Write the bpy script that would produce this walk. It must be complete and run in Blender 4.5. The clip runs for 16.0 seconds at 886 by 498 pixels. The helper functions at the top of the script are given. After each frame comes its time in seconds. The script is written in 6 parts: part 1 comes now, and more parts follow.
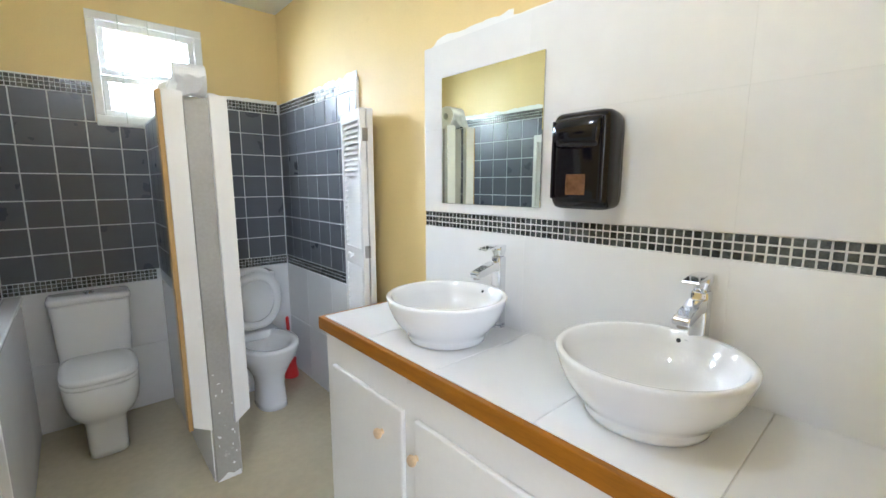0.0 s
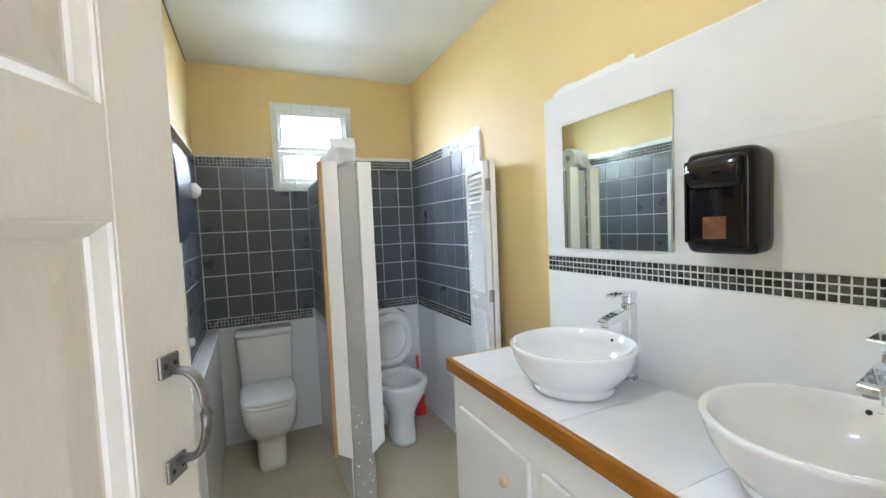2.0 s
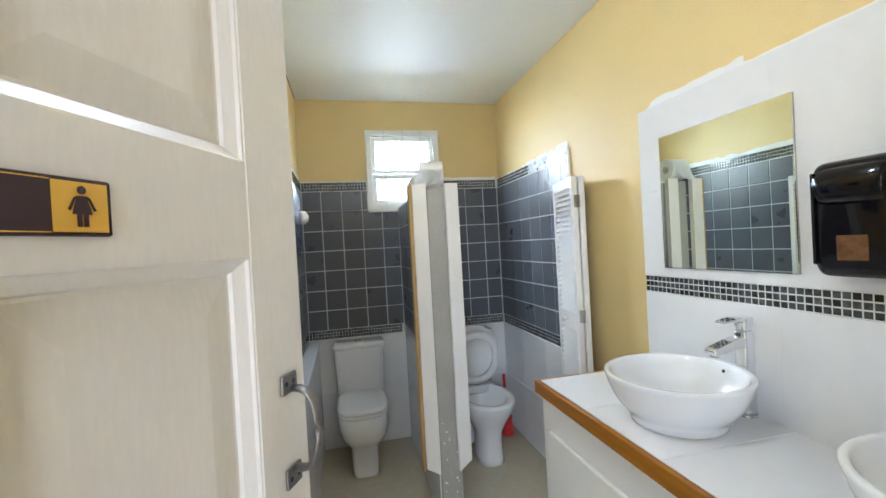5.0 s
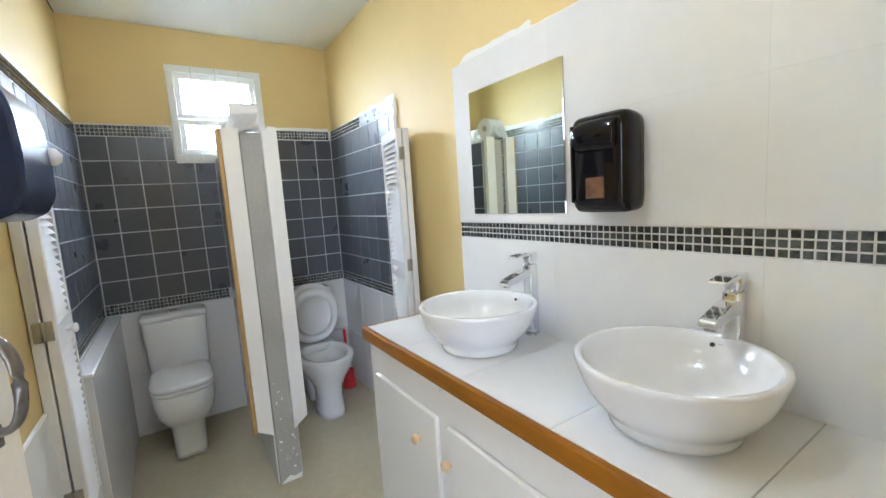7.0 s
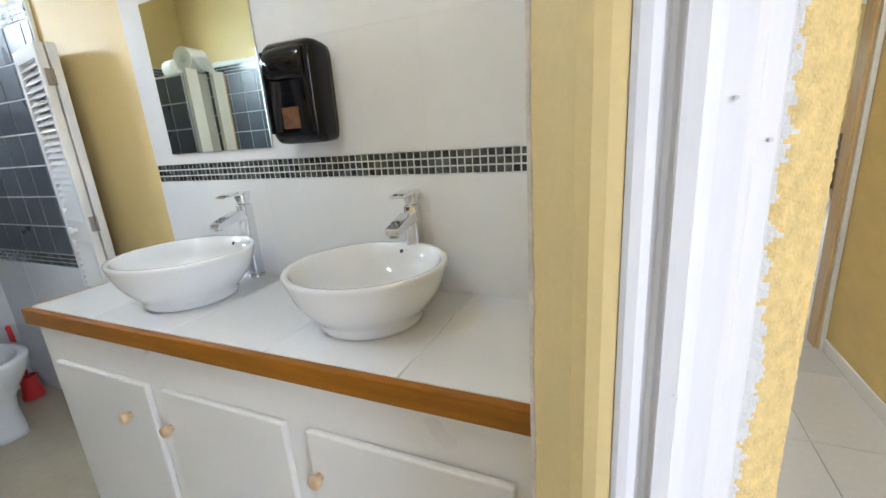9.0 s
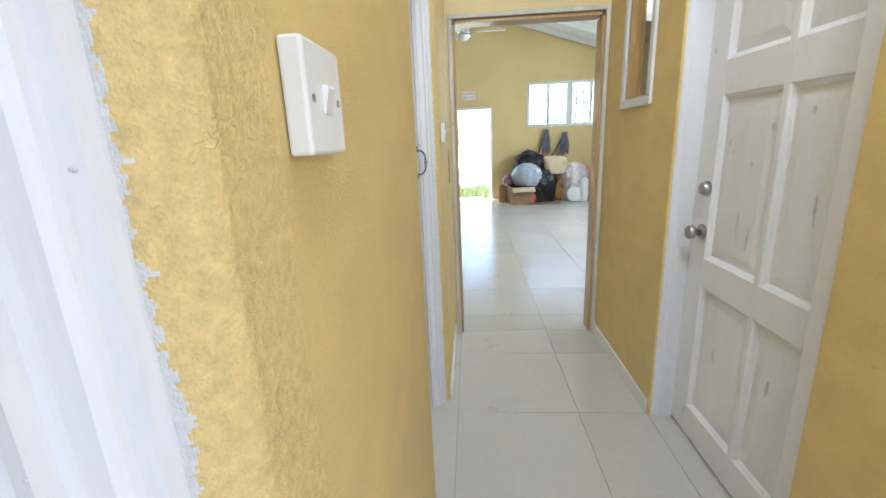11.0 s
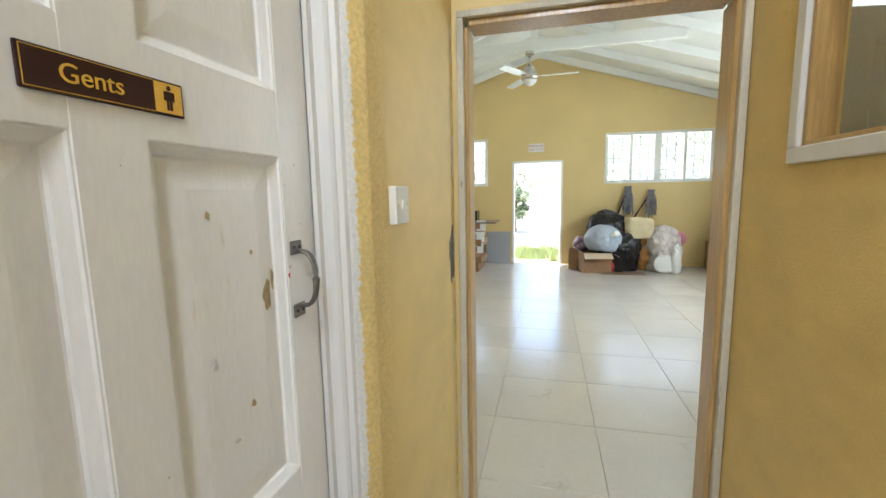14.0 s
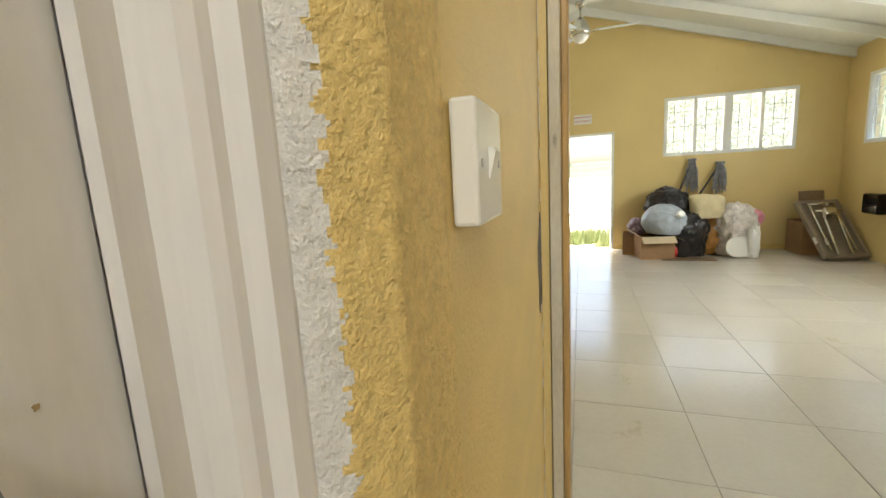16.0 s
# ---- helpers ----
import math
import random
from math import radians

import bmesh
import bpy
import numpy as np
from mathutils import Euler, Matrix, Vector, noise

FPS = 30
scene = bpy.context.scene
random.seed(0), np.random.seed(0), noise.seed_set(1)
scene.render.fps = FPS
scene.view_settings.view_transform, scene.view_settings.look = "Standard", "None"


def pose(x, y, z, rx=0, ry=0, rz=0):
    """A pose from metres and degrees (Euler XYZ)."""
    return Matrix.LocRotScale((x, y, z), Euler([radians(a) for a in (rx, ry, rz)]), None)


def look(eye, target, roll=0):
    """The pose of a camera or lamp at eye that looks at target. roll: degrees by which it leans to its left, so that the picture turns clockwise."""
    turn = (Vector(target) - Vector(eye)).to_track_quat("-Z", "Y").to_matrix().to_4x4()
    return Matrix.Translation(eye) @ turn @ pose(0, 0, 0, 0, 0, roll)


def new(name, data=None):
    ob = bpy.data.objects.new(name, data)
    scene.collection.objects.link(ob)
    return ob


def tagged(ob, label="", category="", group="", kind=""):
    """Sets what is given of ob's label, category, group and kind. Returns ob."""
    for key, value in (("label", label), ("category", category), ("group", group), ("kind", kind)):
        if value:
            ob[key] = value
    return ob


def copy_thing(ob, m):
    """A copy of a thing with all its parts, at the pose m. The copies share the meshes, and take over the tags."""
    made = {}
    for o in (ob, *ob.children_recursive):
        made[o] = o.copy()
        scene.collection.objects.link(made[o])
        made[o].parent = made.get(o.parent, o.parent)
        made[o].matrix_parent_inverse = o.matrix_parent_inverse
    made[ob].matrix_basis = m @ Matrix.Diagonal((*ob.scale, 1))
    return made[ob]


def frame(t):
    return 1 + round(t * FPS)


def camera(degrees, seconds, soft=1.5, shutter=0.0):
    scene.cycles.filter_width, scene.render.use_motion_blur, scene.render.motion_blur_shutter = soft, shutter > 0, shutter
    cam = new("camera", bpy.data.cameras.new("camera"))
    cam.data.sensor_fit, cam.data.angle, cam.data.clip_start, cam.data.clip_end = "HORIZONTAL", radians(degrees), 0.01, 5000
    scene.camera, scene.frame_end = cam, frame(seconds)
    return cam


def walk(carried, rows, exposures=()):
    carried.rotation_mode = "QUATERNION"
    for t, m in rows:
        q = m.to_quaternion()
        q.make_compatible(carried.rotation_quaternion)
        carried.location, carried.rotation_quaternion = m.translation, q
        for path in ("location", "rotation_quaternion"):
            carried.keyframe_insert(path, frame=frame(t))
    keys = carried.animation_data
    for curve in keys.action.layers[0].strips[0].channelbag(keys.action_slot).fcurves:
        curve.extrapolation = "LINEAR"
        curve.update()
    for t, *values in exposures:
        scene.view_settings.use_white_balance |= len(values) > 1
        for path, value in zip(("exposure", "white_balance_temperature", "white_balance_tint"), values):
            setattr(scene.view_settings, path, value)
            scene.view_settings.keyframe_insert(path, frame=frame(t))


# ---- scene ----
cam = camera(93.5, 16.0)
PATH = [
    (0, (1.671, 0.748, 1.404), (2.98, 2.228, 1.097), 0.0),
    (0.5, (1.667, 0.735, 1.406), (2.889, 2.296, 1.14), -0.2),
    (1, (1.66, 0.728, 1.413), (2.77, 2.377, 1.194), -0.9),
    (1.5, (1.651, 0.712, 1.422), (2.63, 2.448, 1.256), -1.7),
    (2, (1.645, 0.706, 1.437), (2.48, 2.52, 1.328), -2.5),
    (2.5, (1.636, 0.709, 1.464), (2.315, 2.59, 1.412), -3.0),
    (3, (1.617, 0.707, 1.471), (2.125, 2.642, 1.469), -2.8),
    (5.5, (1.647, 0.693, 1.453), (2.104, 2.64, 1.419), -3.1),
    (6, (1.675, 0.691, 1.444), (2.354, 2.57, 1.347), -3.6),
    (6.5, (1.71, 0.664, 1.426), (2.6, 2.447, 1.259), -3.6),
    (7, (1.737, 0.646, 1.402), (2.814, 2.314, 1.16), -3.7),
    (7.5, (1.743, 0.625, 1.375), (3.0, 2.147, 1.054), -3.8),
    (8, (1.747, 0.603, 1.362), (3.184, 1.932, 0.953), -3.9),
    (8.5, (1.766, 0.569, 1.336), (3.372, 1.664, 0.867), -4.1),
    (9, (1.774, 0.521, 1.33), (3.531, 1.319, 0.803), -4.0),
    (9.5, (1.817, 0.459, 1.331), (3.657, 0.996, 0.76), -4.0),
    (10, (1.824, 0.406, 1.32), (3.715, 0.712, 0.744), -3.9),
    (12.3, (2.151, 0.128, 1.342), (4.099, 0.197, 0.894), -1.5),
    (12.5, (2.23, 0.119, 1.353), (4.184, 0.189, 0.93), -1.4),
    (13, (2.485, 0.098, 1.365), (4.449, 0.219, 1.004), -1.2),
    (13.5, (2.787, 0.035, 1.379), (4.748, 0.29, 1.079), -1.1),
    (14, (3.007, 0.062, 1.383), (4.93, 0.548, 1.124), -1.1),
    (14.5, (3.171, 0.146, 1.406), (5.009, 0.899, 1.17), -1.6),
    (15, (3.358, 0.22, 1.371), (5.149, 1.073, 1.117), -2.2),
    (15.2, (3.428, 0.239, 1.367), (5.219, 1.088, 1.101), -2.5),
    (15.5, (3.525, 0.279, 1.369), (5.331, 1.086, 1.073), -2.7),
    (16, (3.618, 0.327, 1.35), (5.489, 0.955, 1.025), -3.2),
]
EXPOSURES = [(0.0, 3.26, 5600, 13), (3.0, 3.05, 5550, 12), (6.5, 3.04, 5550, 12), (7.5, 3.24, 5600, 13), (9.5, 2.86, 5600, 12), (10.5, 2.78, 5450, 11), (12.5, 2.68, 5300, 10), (13.2, 2.75, 5200, 10), (14.0, 2.65, 5900, 9), (15.0, 2.42, 7050, 9), (16.0, 2.44, 6950, 9)]
walk(cam, [(t, look(eye, target, roll)) for t, eye, target, roll in PATH], EXPOSURES)

# ---- world and light ----
world = bpy.data.worlds.new("sky_world")
scene.world = world
world.use_nodes = True
wn = world.node_tree
sky = wn.nodes.new("ShaderNodeTexSky")
sky.sky_type = "NISHITA"
sky.sun_disc = False
sky.sun_elevation = radians(69)
sky.sun_rotation = radians(25)
sky.dust_density = 4.0
wn.links.new(sky.outputs["Color"], wn.nodes["Background"].inputs["Color"])
wn.nodes["Background"].inputs["Strength"].default_value = 0.15

sun_data = bpy.data.lights.new("sun", "SUN")
sun_data.energy, sun_data.angle, sun_data.color = 4.2, radians(0.6), (1.0, 0.95, 0.87)
sun = new("sun", sun_data)
# the sun stands high in the north; the eaves keep it out of the rooms
sun.matrix_world = look((3.0, 6.4, 18.6), (0, 0, 0))


def window_light(name, eye, target, width, height, power, colour=(0.92, 0.97, 1.0), spread=180):
    """An area lamp for daylight at an opening; some of the openings are added and unseen."""
    d = bpy.data.lights.new(name, "AREA")
    d.shape, d.size, d.size_y, d.energy, d.color = "RECTANGLE", width, height, power, colour
    d.spread = radians(spread)
    ob = new(name, d)
    ob.matrix_world = look(eye, target)
    return ob


window_light("bath_window_light", (2.09, 3.95, 2.09), (2.02, 2.95, 0.60), 0.50, 0.38, 3.8)
# fill for the dark corridor, in an opening added high in the gable
window_light("gable_window_light", (2.03, -0.05, 3.20), (3.3, -0.08, 0.9), 0.6, 0.62, 7.0)
# fill for the big room, at the window added out of view
window_light("south_window_light", (7.9, -3.44, 1.98), (7.9, -1.0, 1.2), 1.7, 0.85, 26)
# two fill lamps in unseen openings, added to brighten corridor and washroom
window_light("entrance_light", (-0.66, -0.06, 1.25), (2.0, 0.1, 1.2), 0.85, 2.2, 1.1, (1.0, 0.95, 0.90))
window_light("side_entrance_light", (1.12, -0.67, 1.25), (1.62, 1.0, 1.00), 0.62, 2.0, 2.5, (1.0, 0.97, 0.95))


# bulb of the washroom ceiling light, whose reflection shows in the basins
bulb_data = bpy.data.lights.new("bath_bulb", "POINT")
bulb_data.energy, bulb_data.shadow_soft_size, bulb_data.color = 1.75, 0.05, (0.92, 0.95, 1.0)
new("bath_bulb", bulb_data).location = (1.80, 1.50, 2.42)


# ---- materials ----
def surface(name, base, rough=0.5, var=0.08, scale=3.0, fine=90.0, bump=0.05, metal=0.0, coat=0.0,
            second=None, amount=0.0, stretch=(1, 1, 1), dist=0.004, piece=0.0, spec=0.5):
    """A painted, plastered, glazed or wooden surface with variation at two scales."""
    m = bpy.data.materials.new(name)
    m.use_nodes = True
    t = m.node_tree
    n, l = t.nodes, t.links
    b = n["Principled BSDF"]
    tc = n.new("ShaderNodeTexCoord")
    mp = n.new("ShaderNodeMapping")
    mp.inputs["Scale"].default_value = stretch
    l.new(tc.outputs["Object"], mp.inputs["Vector"])
    vec = mp.outputs["Vector"]
    info = n.new("ShaderNodeObjectInfo")
    if piece:
        add = n.new("ShaderNodeVectorMath")
        add.operation = "MULTIPLY_ADD"
        l.new(info.outputs["Random"], add.inputs[0])
        add.inputs[1].default_value = (37.0, 19.0, 53.0)
        l.new(vec, add.inputs[2])
        vec = add.outputs[0]
    big = n.new("ShaderNodeTexNoise")
    big.inputs["Scale"].default_value, big.inputs["Detail"].default_value = scale, 5
    l.new(vec, big.inputs["Vector"])
    small = n.new("ShaderNodeTexNoise")
    small.inputs["Scale"].default_value, small.inputs["Detail"].default_value = fine, 4
    l.new(vec, small.inputs["Vector"])
    ramp = n.new("ShaderNodeValToRGB")
    lo = [max(0, c * (1 - var * 1.6)) for c in base]
    hi = [min(1, c * (1 + var * 1.2)) for c in base]
    ramp.color_ramp.elements[0].position, ramp.color_ramp.elements[0].color = 0.3, (*lo, 1)
    ramp.color_ramp.elements[1].position, ramp.color_ramp.elements[1].color = 0.7, (*hi, 1)
    mix = n.new("ShaderNodeMath")
    mix.operation = "MULTIPLY_ADD"
    l.new(small.outputs["Fac"], mix.inputs[0])
    mix.inputs[1].default_value = 0.35
    sc = n.new("ShaderNodeMath")
    sc.operation = "MULTIPLY"
    l.new(big.outputs["Fac"], sc.inputs[0])
    sc.inputs[1].default_value = 0.65
    l.new(sc.outputs[0], mix.inputs[2])
    l.new(mix.outputs[0], ramp.inputs["Fac"])
    col = ramp.outputs["Color"]
    if second:
        st = n.new("ShaderNodeTexNoise")
        st.inputs["Scale"].default_value, st.inputs["Detail"].default_value = scale * 2.3, 8
        st.inputs["Roughness"].default_value = 0.65
        l.new(vec, st.inputs["Vector"])
        sr = n.new("ShaderNodeMapRange")
        sr.inputs["From Min"].default_value, sr.inputs["From Max"].default_value = 0.66 - amount * 0.3, 0.74 - amount * 0.2
        l.new(st.outputs["Fac"], sr.inputs["Value"])
        mx = n.new("ShaderNodeMix")
        mx.data_type = "RGBA"
        l.new(sr.outputs["Result"], mx.inputs["Factor"])
        l.new(col, mx.inputs["A"])
        mx.inputs["B"].default_value = (*second, 1)
        col = mx.outputs["Result"]
    if piece:
        hs = n.new("ShaderNodeHueSaturation")
        mr = n.new("ShaderNodeMapRange")
        mr.inputs["To Min"].default_value, mr.inputs["To Max"].default_value = 1 - piece, 1 + piece
        l.new(info.outputs["Random"], mr.inputs["Value"])
        l.new(mr.outputs["Result"], hs.inputs["Value"])
        l.new(col, hs.inputs["Color"])
        col = hs.outputs["Color"]
    l.new(col, b.inputs["Base Color"])
    rr = n.new("ShaderNodeMapRange")
    rr.inputs["To Min"].default_value, rr.inputs["To Max"].default_value = max(0.02, rough - 0.08), min(1, rough + 0.08)
    l.new(big.outputs["Fac"], rr.inputs["Value"])
    l.new(rr.outputs["Result"], b.inputs["Roughness"])
    b.inputs["Metallic"].default_value = metal
    b.inputs["Coat Weight"].default_value = coat
    b.inputs["Coat Roughness"].default_value = 0.08
    b.inputs["Specular IOR Level"].default_value = spec
    if bump:
        bp = n.new("ShaderNodeBump")
        bp.inputs["Strength"].default_value, bp.inputs["Distance"].default_value = bump, dist
        l.new(mix.outputs[0], bp.inputs["Height"])
        l.new(bp.outputs["Normal"], b.inputs["Normal"])
    return m


def island_surface(name, colours, rough=0.15, spec=0.5):
    """Small glazed pieces joined in one mesh, each with a tone of its own."""
    m = bpy.data.materials.new(name)
    m.use_nodes = True
    n, l = m.node_tree.nodes, m.node_tree.links
    g = n.new("ShaderNodeNewGeometry")
    r = n.new("ShaderNodeValToRGB")
    e = r.color_ramp.elements
    e[0].color, e[1].color = (*colours[0], 1), (*colours[-1], 1)
    for i, c in enumerate(colours[1:-1], 1):
        e.new(i / (len(colours) - 1)).color = (*c, 1)
    l.new(g.outputs["Random Per Island"], r.inputs["Fac"])
    no = n.new("ShaderNodeTexNoise")
    no.inputs["Scale"].default_value = 140
    hs = n.new("ShaderNodeHueSaturation")
    mr = n.new("ShaderNodeMapRange")
    mr.inputs["To Min"].default_value, mr.inputs["To Max"].default_value = 0.7, 1.3
    l.new(no.outputs["Fac"], mr.inputs["Value"])
    l.new(mr.outputs["Result"], hs.inputs["Value"])
    l.new(r.outputs["Color"], hs.inputs["Color"])
    l.new(hs.outputs["Color"], n["Principled BSDF"].inputs["Base Color"])
    n["Principled BSDF"].inputs["Roughness"].default_value = rough
    n["Principled BSDF"].inputs["Specular IOR Level"].default_value = spec
    return m


def glass_surface(name, tint=(0.95, 0.98, 0.97), rough=0.0):
    m = bpy.data.materials.new(name)
    m.use_nodes = True
    b = m.node_tree.nodes["Principled BSDF"]
    b.inputs["Base Color"].default_value = (*tint, 1)
    b.inputs["Roughness"].default_value = rough
    b.inputs["Transmission Weight"].default_value = 1.0
    b.inputs["IOR"].default_value = 1.02
    return m


YELLOW = surface("yellow_wall_paint", (0.73, 0.565, 0.250), 0.55, 0.05, 1.2, 170, 0.14, dist=0.003, second=(0.66, 0.49, 0.21), amount=0.02)
YELLOW_ROUGH = surface("rough_yellow_plaster", (0.69, 0.51, 0.19), 0.55, 0.075, 6.0, 150, 0.50, dist=0.007, stretch=(1, 1, 1.8), second=(0.64, 0.455, 0.15), amount=0.02)
CEILING = surface("white_ceiling_paint", (0.78, 0.79, 0.74), 0.6, 0.03, 1.0, 60, 0.06)
WHITE_TILE = surface("white_glazed_tile", (0.80, 0.80, 0.79), 0.12, 0.02, 1.5, 20, 0.02, piece=0.015)
GROUT = surface("white_grout", (0.80, 0.80, 0.78), 0.8, 0.1, 8, 200, 0.2)
DULL_GROUT = surface("dull_grout", (0.74, 0.72, 0.68), 0.8, 0.1, 8, 200, 0.2)
GREY_GROUT = surface("pale_grey_grout", (0.68, 0.70, 0.70), 0.8, 0.1, 8, 200, 0.2)
SLATE_TILE = surface("slate_blue_glazed_tile", (0.092, 0.102, 0.118), 0.30, 0.06, 6, 90, 0.05, piece=0.08, spec=0.6)
MOSAIC = island_surface("dark_glass_mosaic", [(0.02, 0.024, 0.026), (0.10, 0.11, 0.10), (0.035, 0.045, 0.045), (0.16, 0.16, 0.14), (0.05, 0.05, 0.05), (0.22, 0.23, 0.22)], 0.12)
MOSAIC_PIECE = surface("dark_stone_mosaic_piece", (0.065, 0.072, 0.066), 0.22, 0.45, 40, 220, 0.1, piece=0.65)
# paler copy of the mosaic, the white reflection put into its colours
GLARE_MOSAIC = island_surface("glare_pale_mosaic", [(0.75, 0.78, 0.80), (0.35, 0.42, 0.46), (0.85, 0.86, 0.86), (0.12, 0.15, 0.17), (0.70, 0.74, 0.76)], 0.25)
STIPPLE = surface("coarse_stippled_plaster", (0.74, 0.55, 0.215), 0.7, 0.12, 110.0, 430, 1.0, dist=0.006)
STIPPLE_WHITE = surface("white_painted_stipple", (0.70, 0.68, 0.64), 0.6, 0.08, 110.0, 430, 1.0, dist=0.005)
PRIMER = surface("white_primer", (0.82, 0.82, 0.80), 0.7, 0.03, 8, 120, 0.3)
BATH_FLOOR = surface("beige_floor_tile", (0.55, 0.49, 0.345), 0.18, 0.08, 1.4, 30, 0.02, second=(0.42, 0.37, 0.25), amount=0.05)
FLOOR_TILE = surface("cream_polished_floor_tile", (0.58, 0.545, 0.475), 0.215, 0.05, 1.3, 40, 0.02, piece=0.03, second=(0.48, 0.42, 0.31), amount=0.05, spec=0.95)
FLOOR_JOINT = surface("brown_floor_joint", (0.42, 0.38, 0.30), 0.8, 0.2, 5, 90, 0.1)
DOOR_WHITE = surface("worn_white_door_paint", (0.80, 0.79, 0.78), 0.38, 0.06, 2.0, 60, 0.07, stretch=(3.0, 3.0, 0.6), second=(0.58, 0.50, 0.38), amount=0.05)
DOOR_CREAM = surface("cream_white_door_paint", (0.79, 0.77, 0.73), 0.35, 0.05, 1.6, 60, 0.10, stretch=(3.0, 3.0, 0.6))
FRAME_WHITE = surface("brushed_white_frame_paint", (0.71, 0.69, 0.67), 0.45, 0.04, 3, 70, 0.13, stretch=(4, 4, 0.35), second=(0.50, 0.48, 0.45), amount=0.02)
BARE_GREY = surface("scuffed_grey_primer", (0.60, 0.56, 0.46), 0.6, 0.15, 6, 80, 0.2, stretch=(2, 2, 0.5), second=(0.25, 0.22, 0.18), amount=0.08)
OAK_EDGE = surface("varnished_wood_edge", (0.33, 0.125, 0.006), 0.42, 0.16, 7, 60, 0.06, stretch=(9, 0.8, 9), spec=0.3)
OAK_POST = surface("bare_wood_post", (0.50, 0.32, 0.12), 0.35, 0.2, 9, 60, 0.1, stretch=(9, 9, 0.6), coat=0.2)
PALE_WOOD = surface("pale_pine_knob_wood", (0.66, 0.47, 0.27), 0.4, 0.12, 14, 90, 0.05, stretch=(1, 6, 6))
CAB_WHITE = surface("cream_cabinet_paint", (0.82, 0.79, 0.725), 0.3, 0.02, 2, 60, 0.04)
CERAMIC = surface("white_vitreous_china", (0.83, 0.83, 0.82), 0.07, 0.01, 1.5, 10, 0.0, coat=0.5)
SEAT_PLASTIC = surface("white_seat_plastic", (0.80, 0.80, 0.78), 0.18, 0.01, 2, 30, 0.0)
CHROME = surface("polished_chrome", (0.80, 0.81, 0.83), 0.08, 0.02, 3, 60, 0.0, metal=1.0)
DARK = surface("dark_hole", (0.015, 0.015, 0.015), 0.6, 0.1, 5, 60, 0.0)
STEEL = surface("brushed_satin_steel", (0.42, 0.40, 0.37), 0.32, 0.1, 6, 120, 0.05, metal=1.0)
PEWTER = surface("worn_pewter_metal", (0.22, 0.21, 0.20), 0.42, 0.25, 12, 120, 0.2, metal=0.85)
BLACK_PLASTIC = surface("glossy_black_plastic", (0.006, 0.005, 0.006), 0.10, 0.1, 4, 60, 0.0, spec=0.35)
SMOKED = surface("amber_soap_window", (0.16, 0.075, 0.035), 0.1, 0.3, 30, 80, 0.0, coat=0.5)
NAVY = surface("navy_plastic", (0.018, 0.032, 0.085), 0.25, 0.1, 4, 60, 0.0)
MIRROR = bpy.data.materials.new("mirror_silver")
MIRROR.use_nodes = True
MIRROR.node_tree.nodes["Principled BSDF"].inputs["Metallic"].default_value = 1.0
MIRROR.node_tree.nodes["Principled BSDF"].inputs["Roughness"].default_value = 0.0
MIRROR.node_tree.nodes["Principled BSDF"].inputs["Base Color"].default_value = (0.84, 0.91, 0.82, 1)
PAPER = surface("white_tissue_paper", (0.84, 0.84, 0.82), 0.9, 0.03, 6, 150, 0.2)
CONCRETE = surface("grey_painted_concrete", (0.40, 0.385, 0.34), 0.55, 0.10, 3, 70, 0.25, second=(0.75, 0.73, 0.68), amount=0.03)
BOARD_WHITE = surface("white_gloss_board", (0.80, 0.79, 0.76), 0.3, 0.02, 3, 50, 0.03)
RED_PLASTIC = surface("red_plastic", (0.62, 0.03, 0.03), 0.3, 0.05, 4, 60, 0.0)
SIGN_DARK = surface("dark_maroon_sign", (0.030, 0.007, 0.010), 0.2, 0.05, 4, 60, 0.0, coat=0.3)
GOLD = surface("gold_sign_face", (0.72, 0.43, 0.05), 0.35, 0.06, 4, 60, 0.0)
SWITCH_WHITE = surface("white_switch_plastic", (0.80, 0.79, 0.74), 0.25, 0.01, 3, 60, 0.0)
UPVC = surface("white_window_frame", (0.80, 0.81, 0.79), 0.75, 0.02, 3, 60, 0.02)
GLASS = glass_surface("window_glass")
# mostly clear glass, with a pale film added to lay haze over the outdoors
HAZE_GLASS = bpy.data.materials.new("hazed_window_glass")
HAZE_GLASS.use_nodes = True
dn = HAZE_GLASS.node_tree
for n_ in list(dn.nodes):
    dn.nodes.remove(n_)
d_out, d_mix, d_clear, d_film = (dn.nodes.new("ShaderNode" + k) for k in ("OutputMaterial", "MixShader", "BsdfTransparent", "BsdfTranslucent"))
d_noise = dn.nodes.new("ShaderNodeTexNoise")
d_noise.inputs["Scale"].default_value = 3.0
d_map = dn.nodes.new("ShaderNodeMapRange")
d_map.inputs["To Min"].default_value, d_map.inputs["To Max"].default_value = 0.12, 0.20
d_film.inputs["Color"].default_value = (0.86, 0.90, 0.82, 1)
dn.links.new(d_noise.outputs["Fac"], d_map.inputs["Value"])
dn.links.new(d_map.outputs["Result"], d_mix.inputs["Fac"])
dn.links.new(d_clear.outputs[0], d_mix.inputs[1])
dn.links.new(d_film.outputs[0], d_mix.inputs[2])
dn.links.new(d_mix.outputs[0], d_out.inputs["Surface"])
CARD_PALE = surface("pale_carton_lining", (0.62, 0.50, 0.34), 0.8, 0.1, 6, 120, 0.15)
IRON = surface("painted_bar_metal", (0.66, 0.68, 0.64), 0.5, 0.05, 5, 60, 0.05)
CARDBOARD = surface("brown_cardboard", (0.34, 0.20, 0.10), 0.8, 0.12, 6, 120, 0.15)
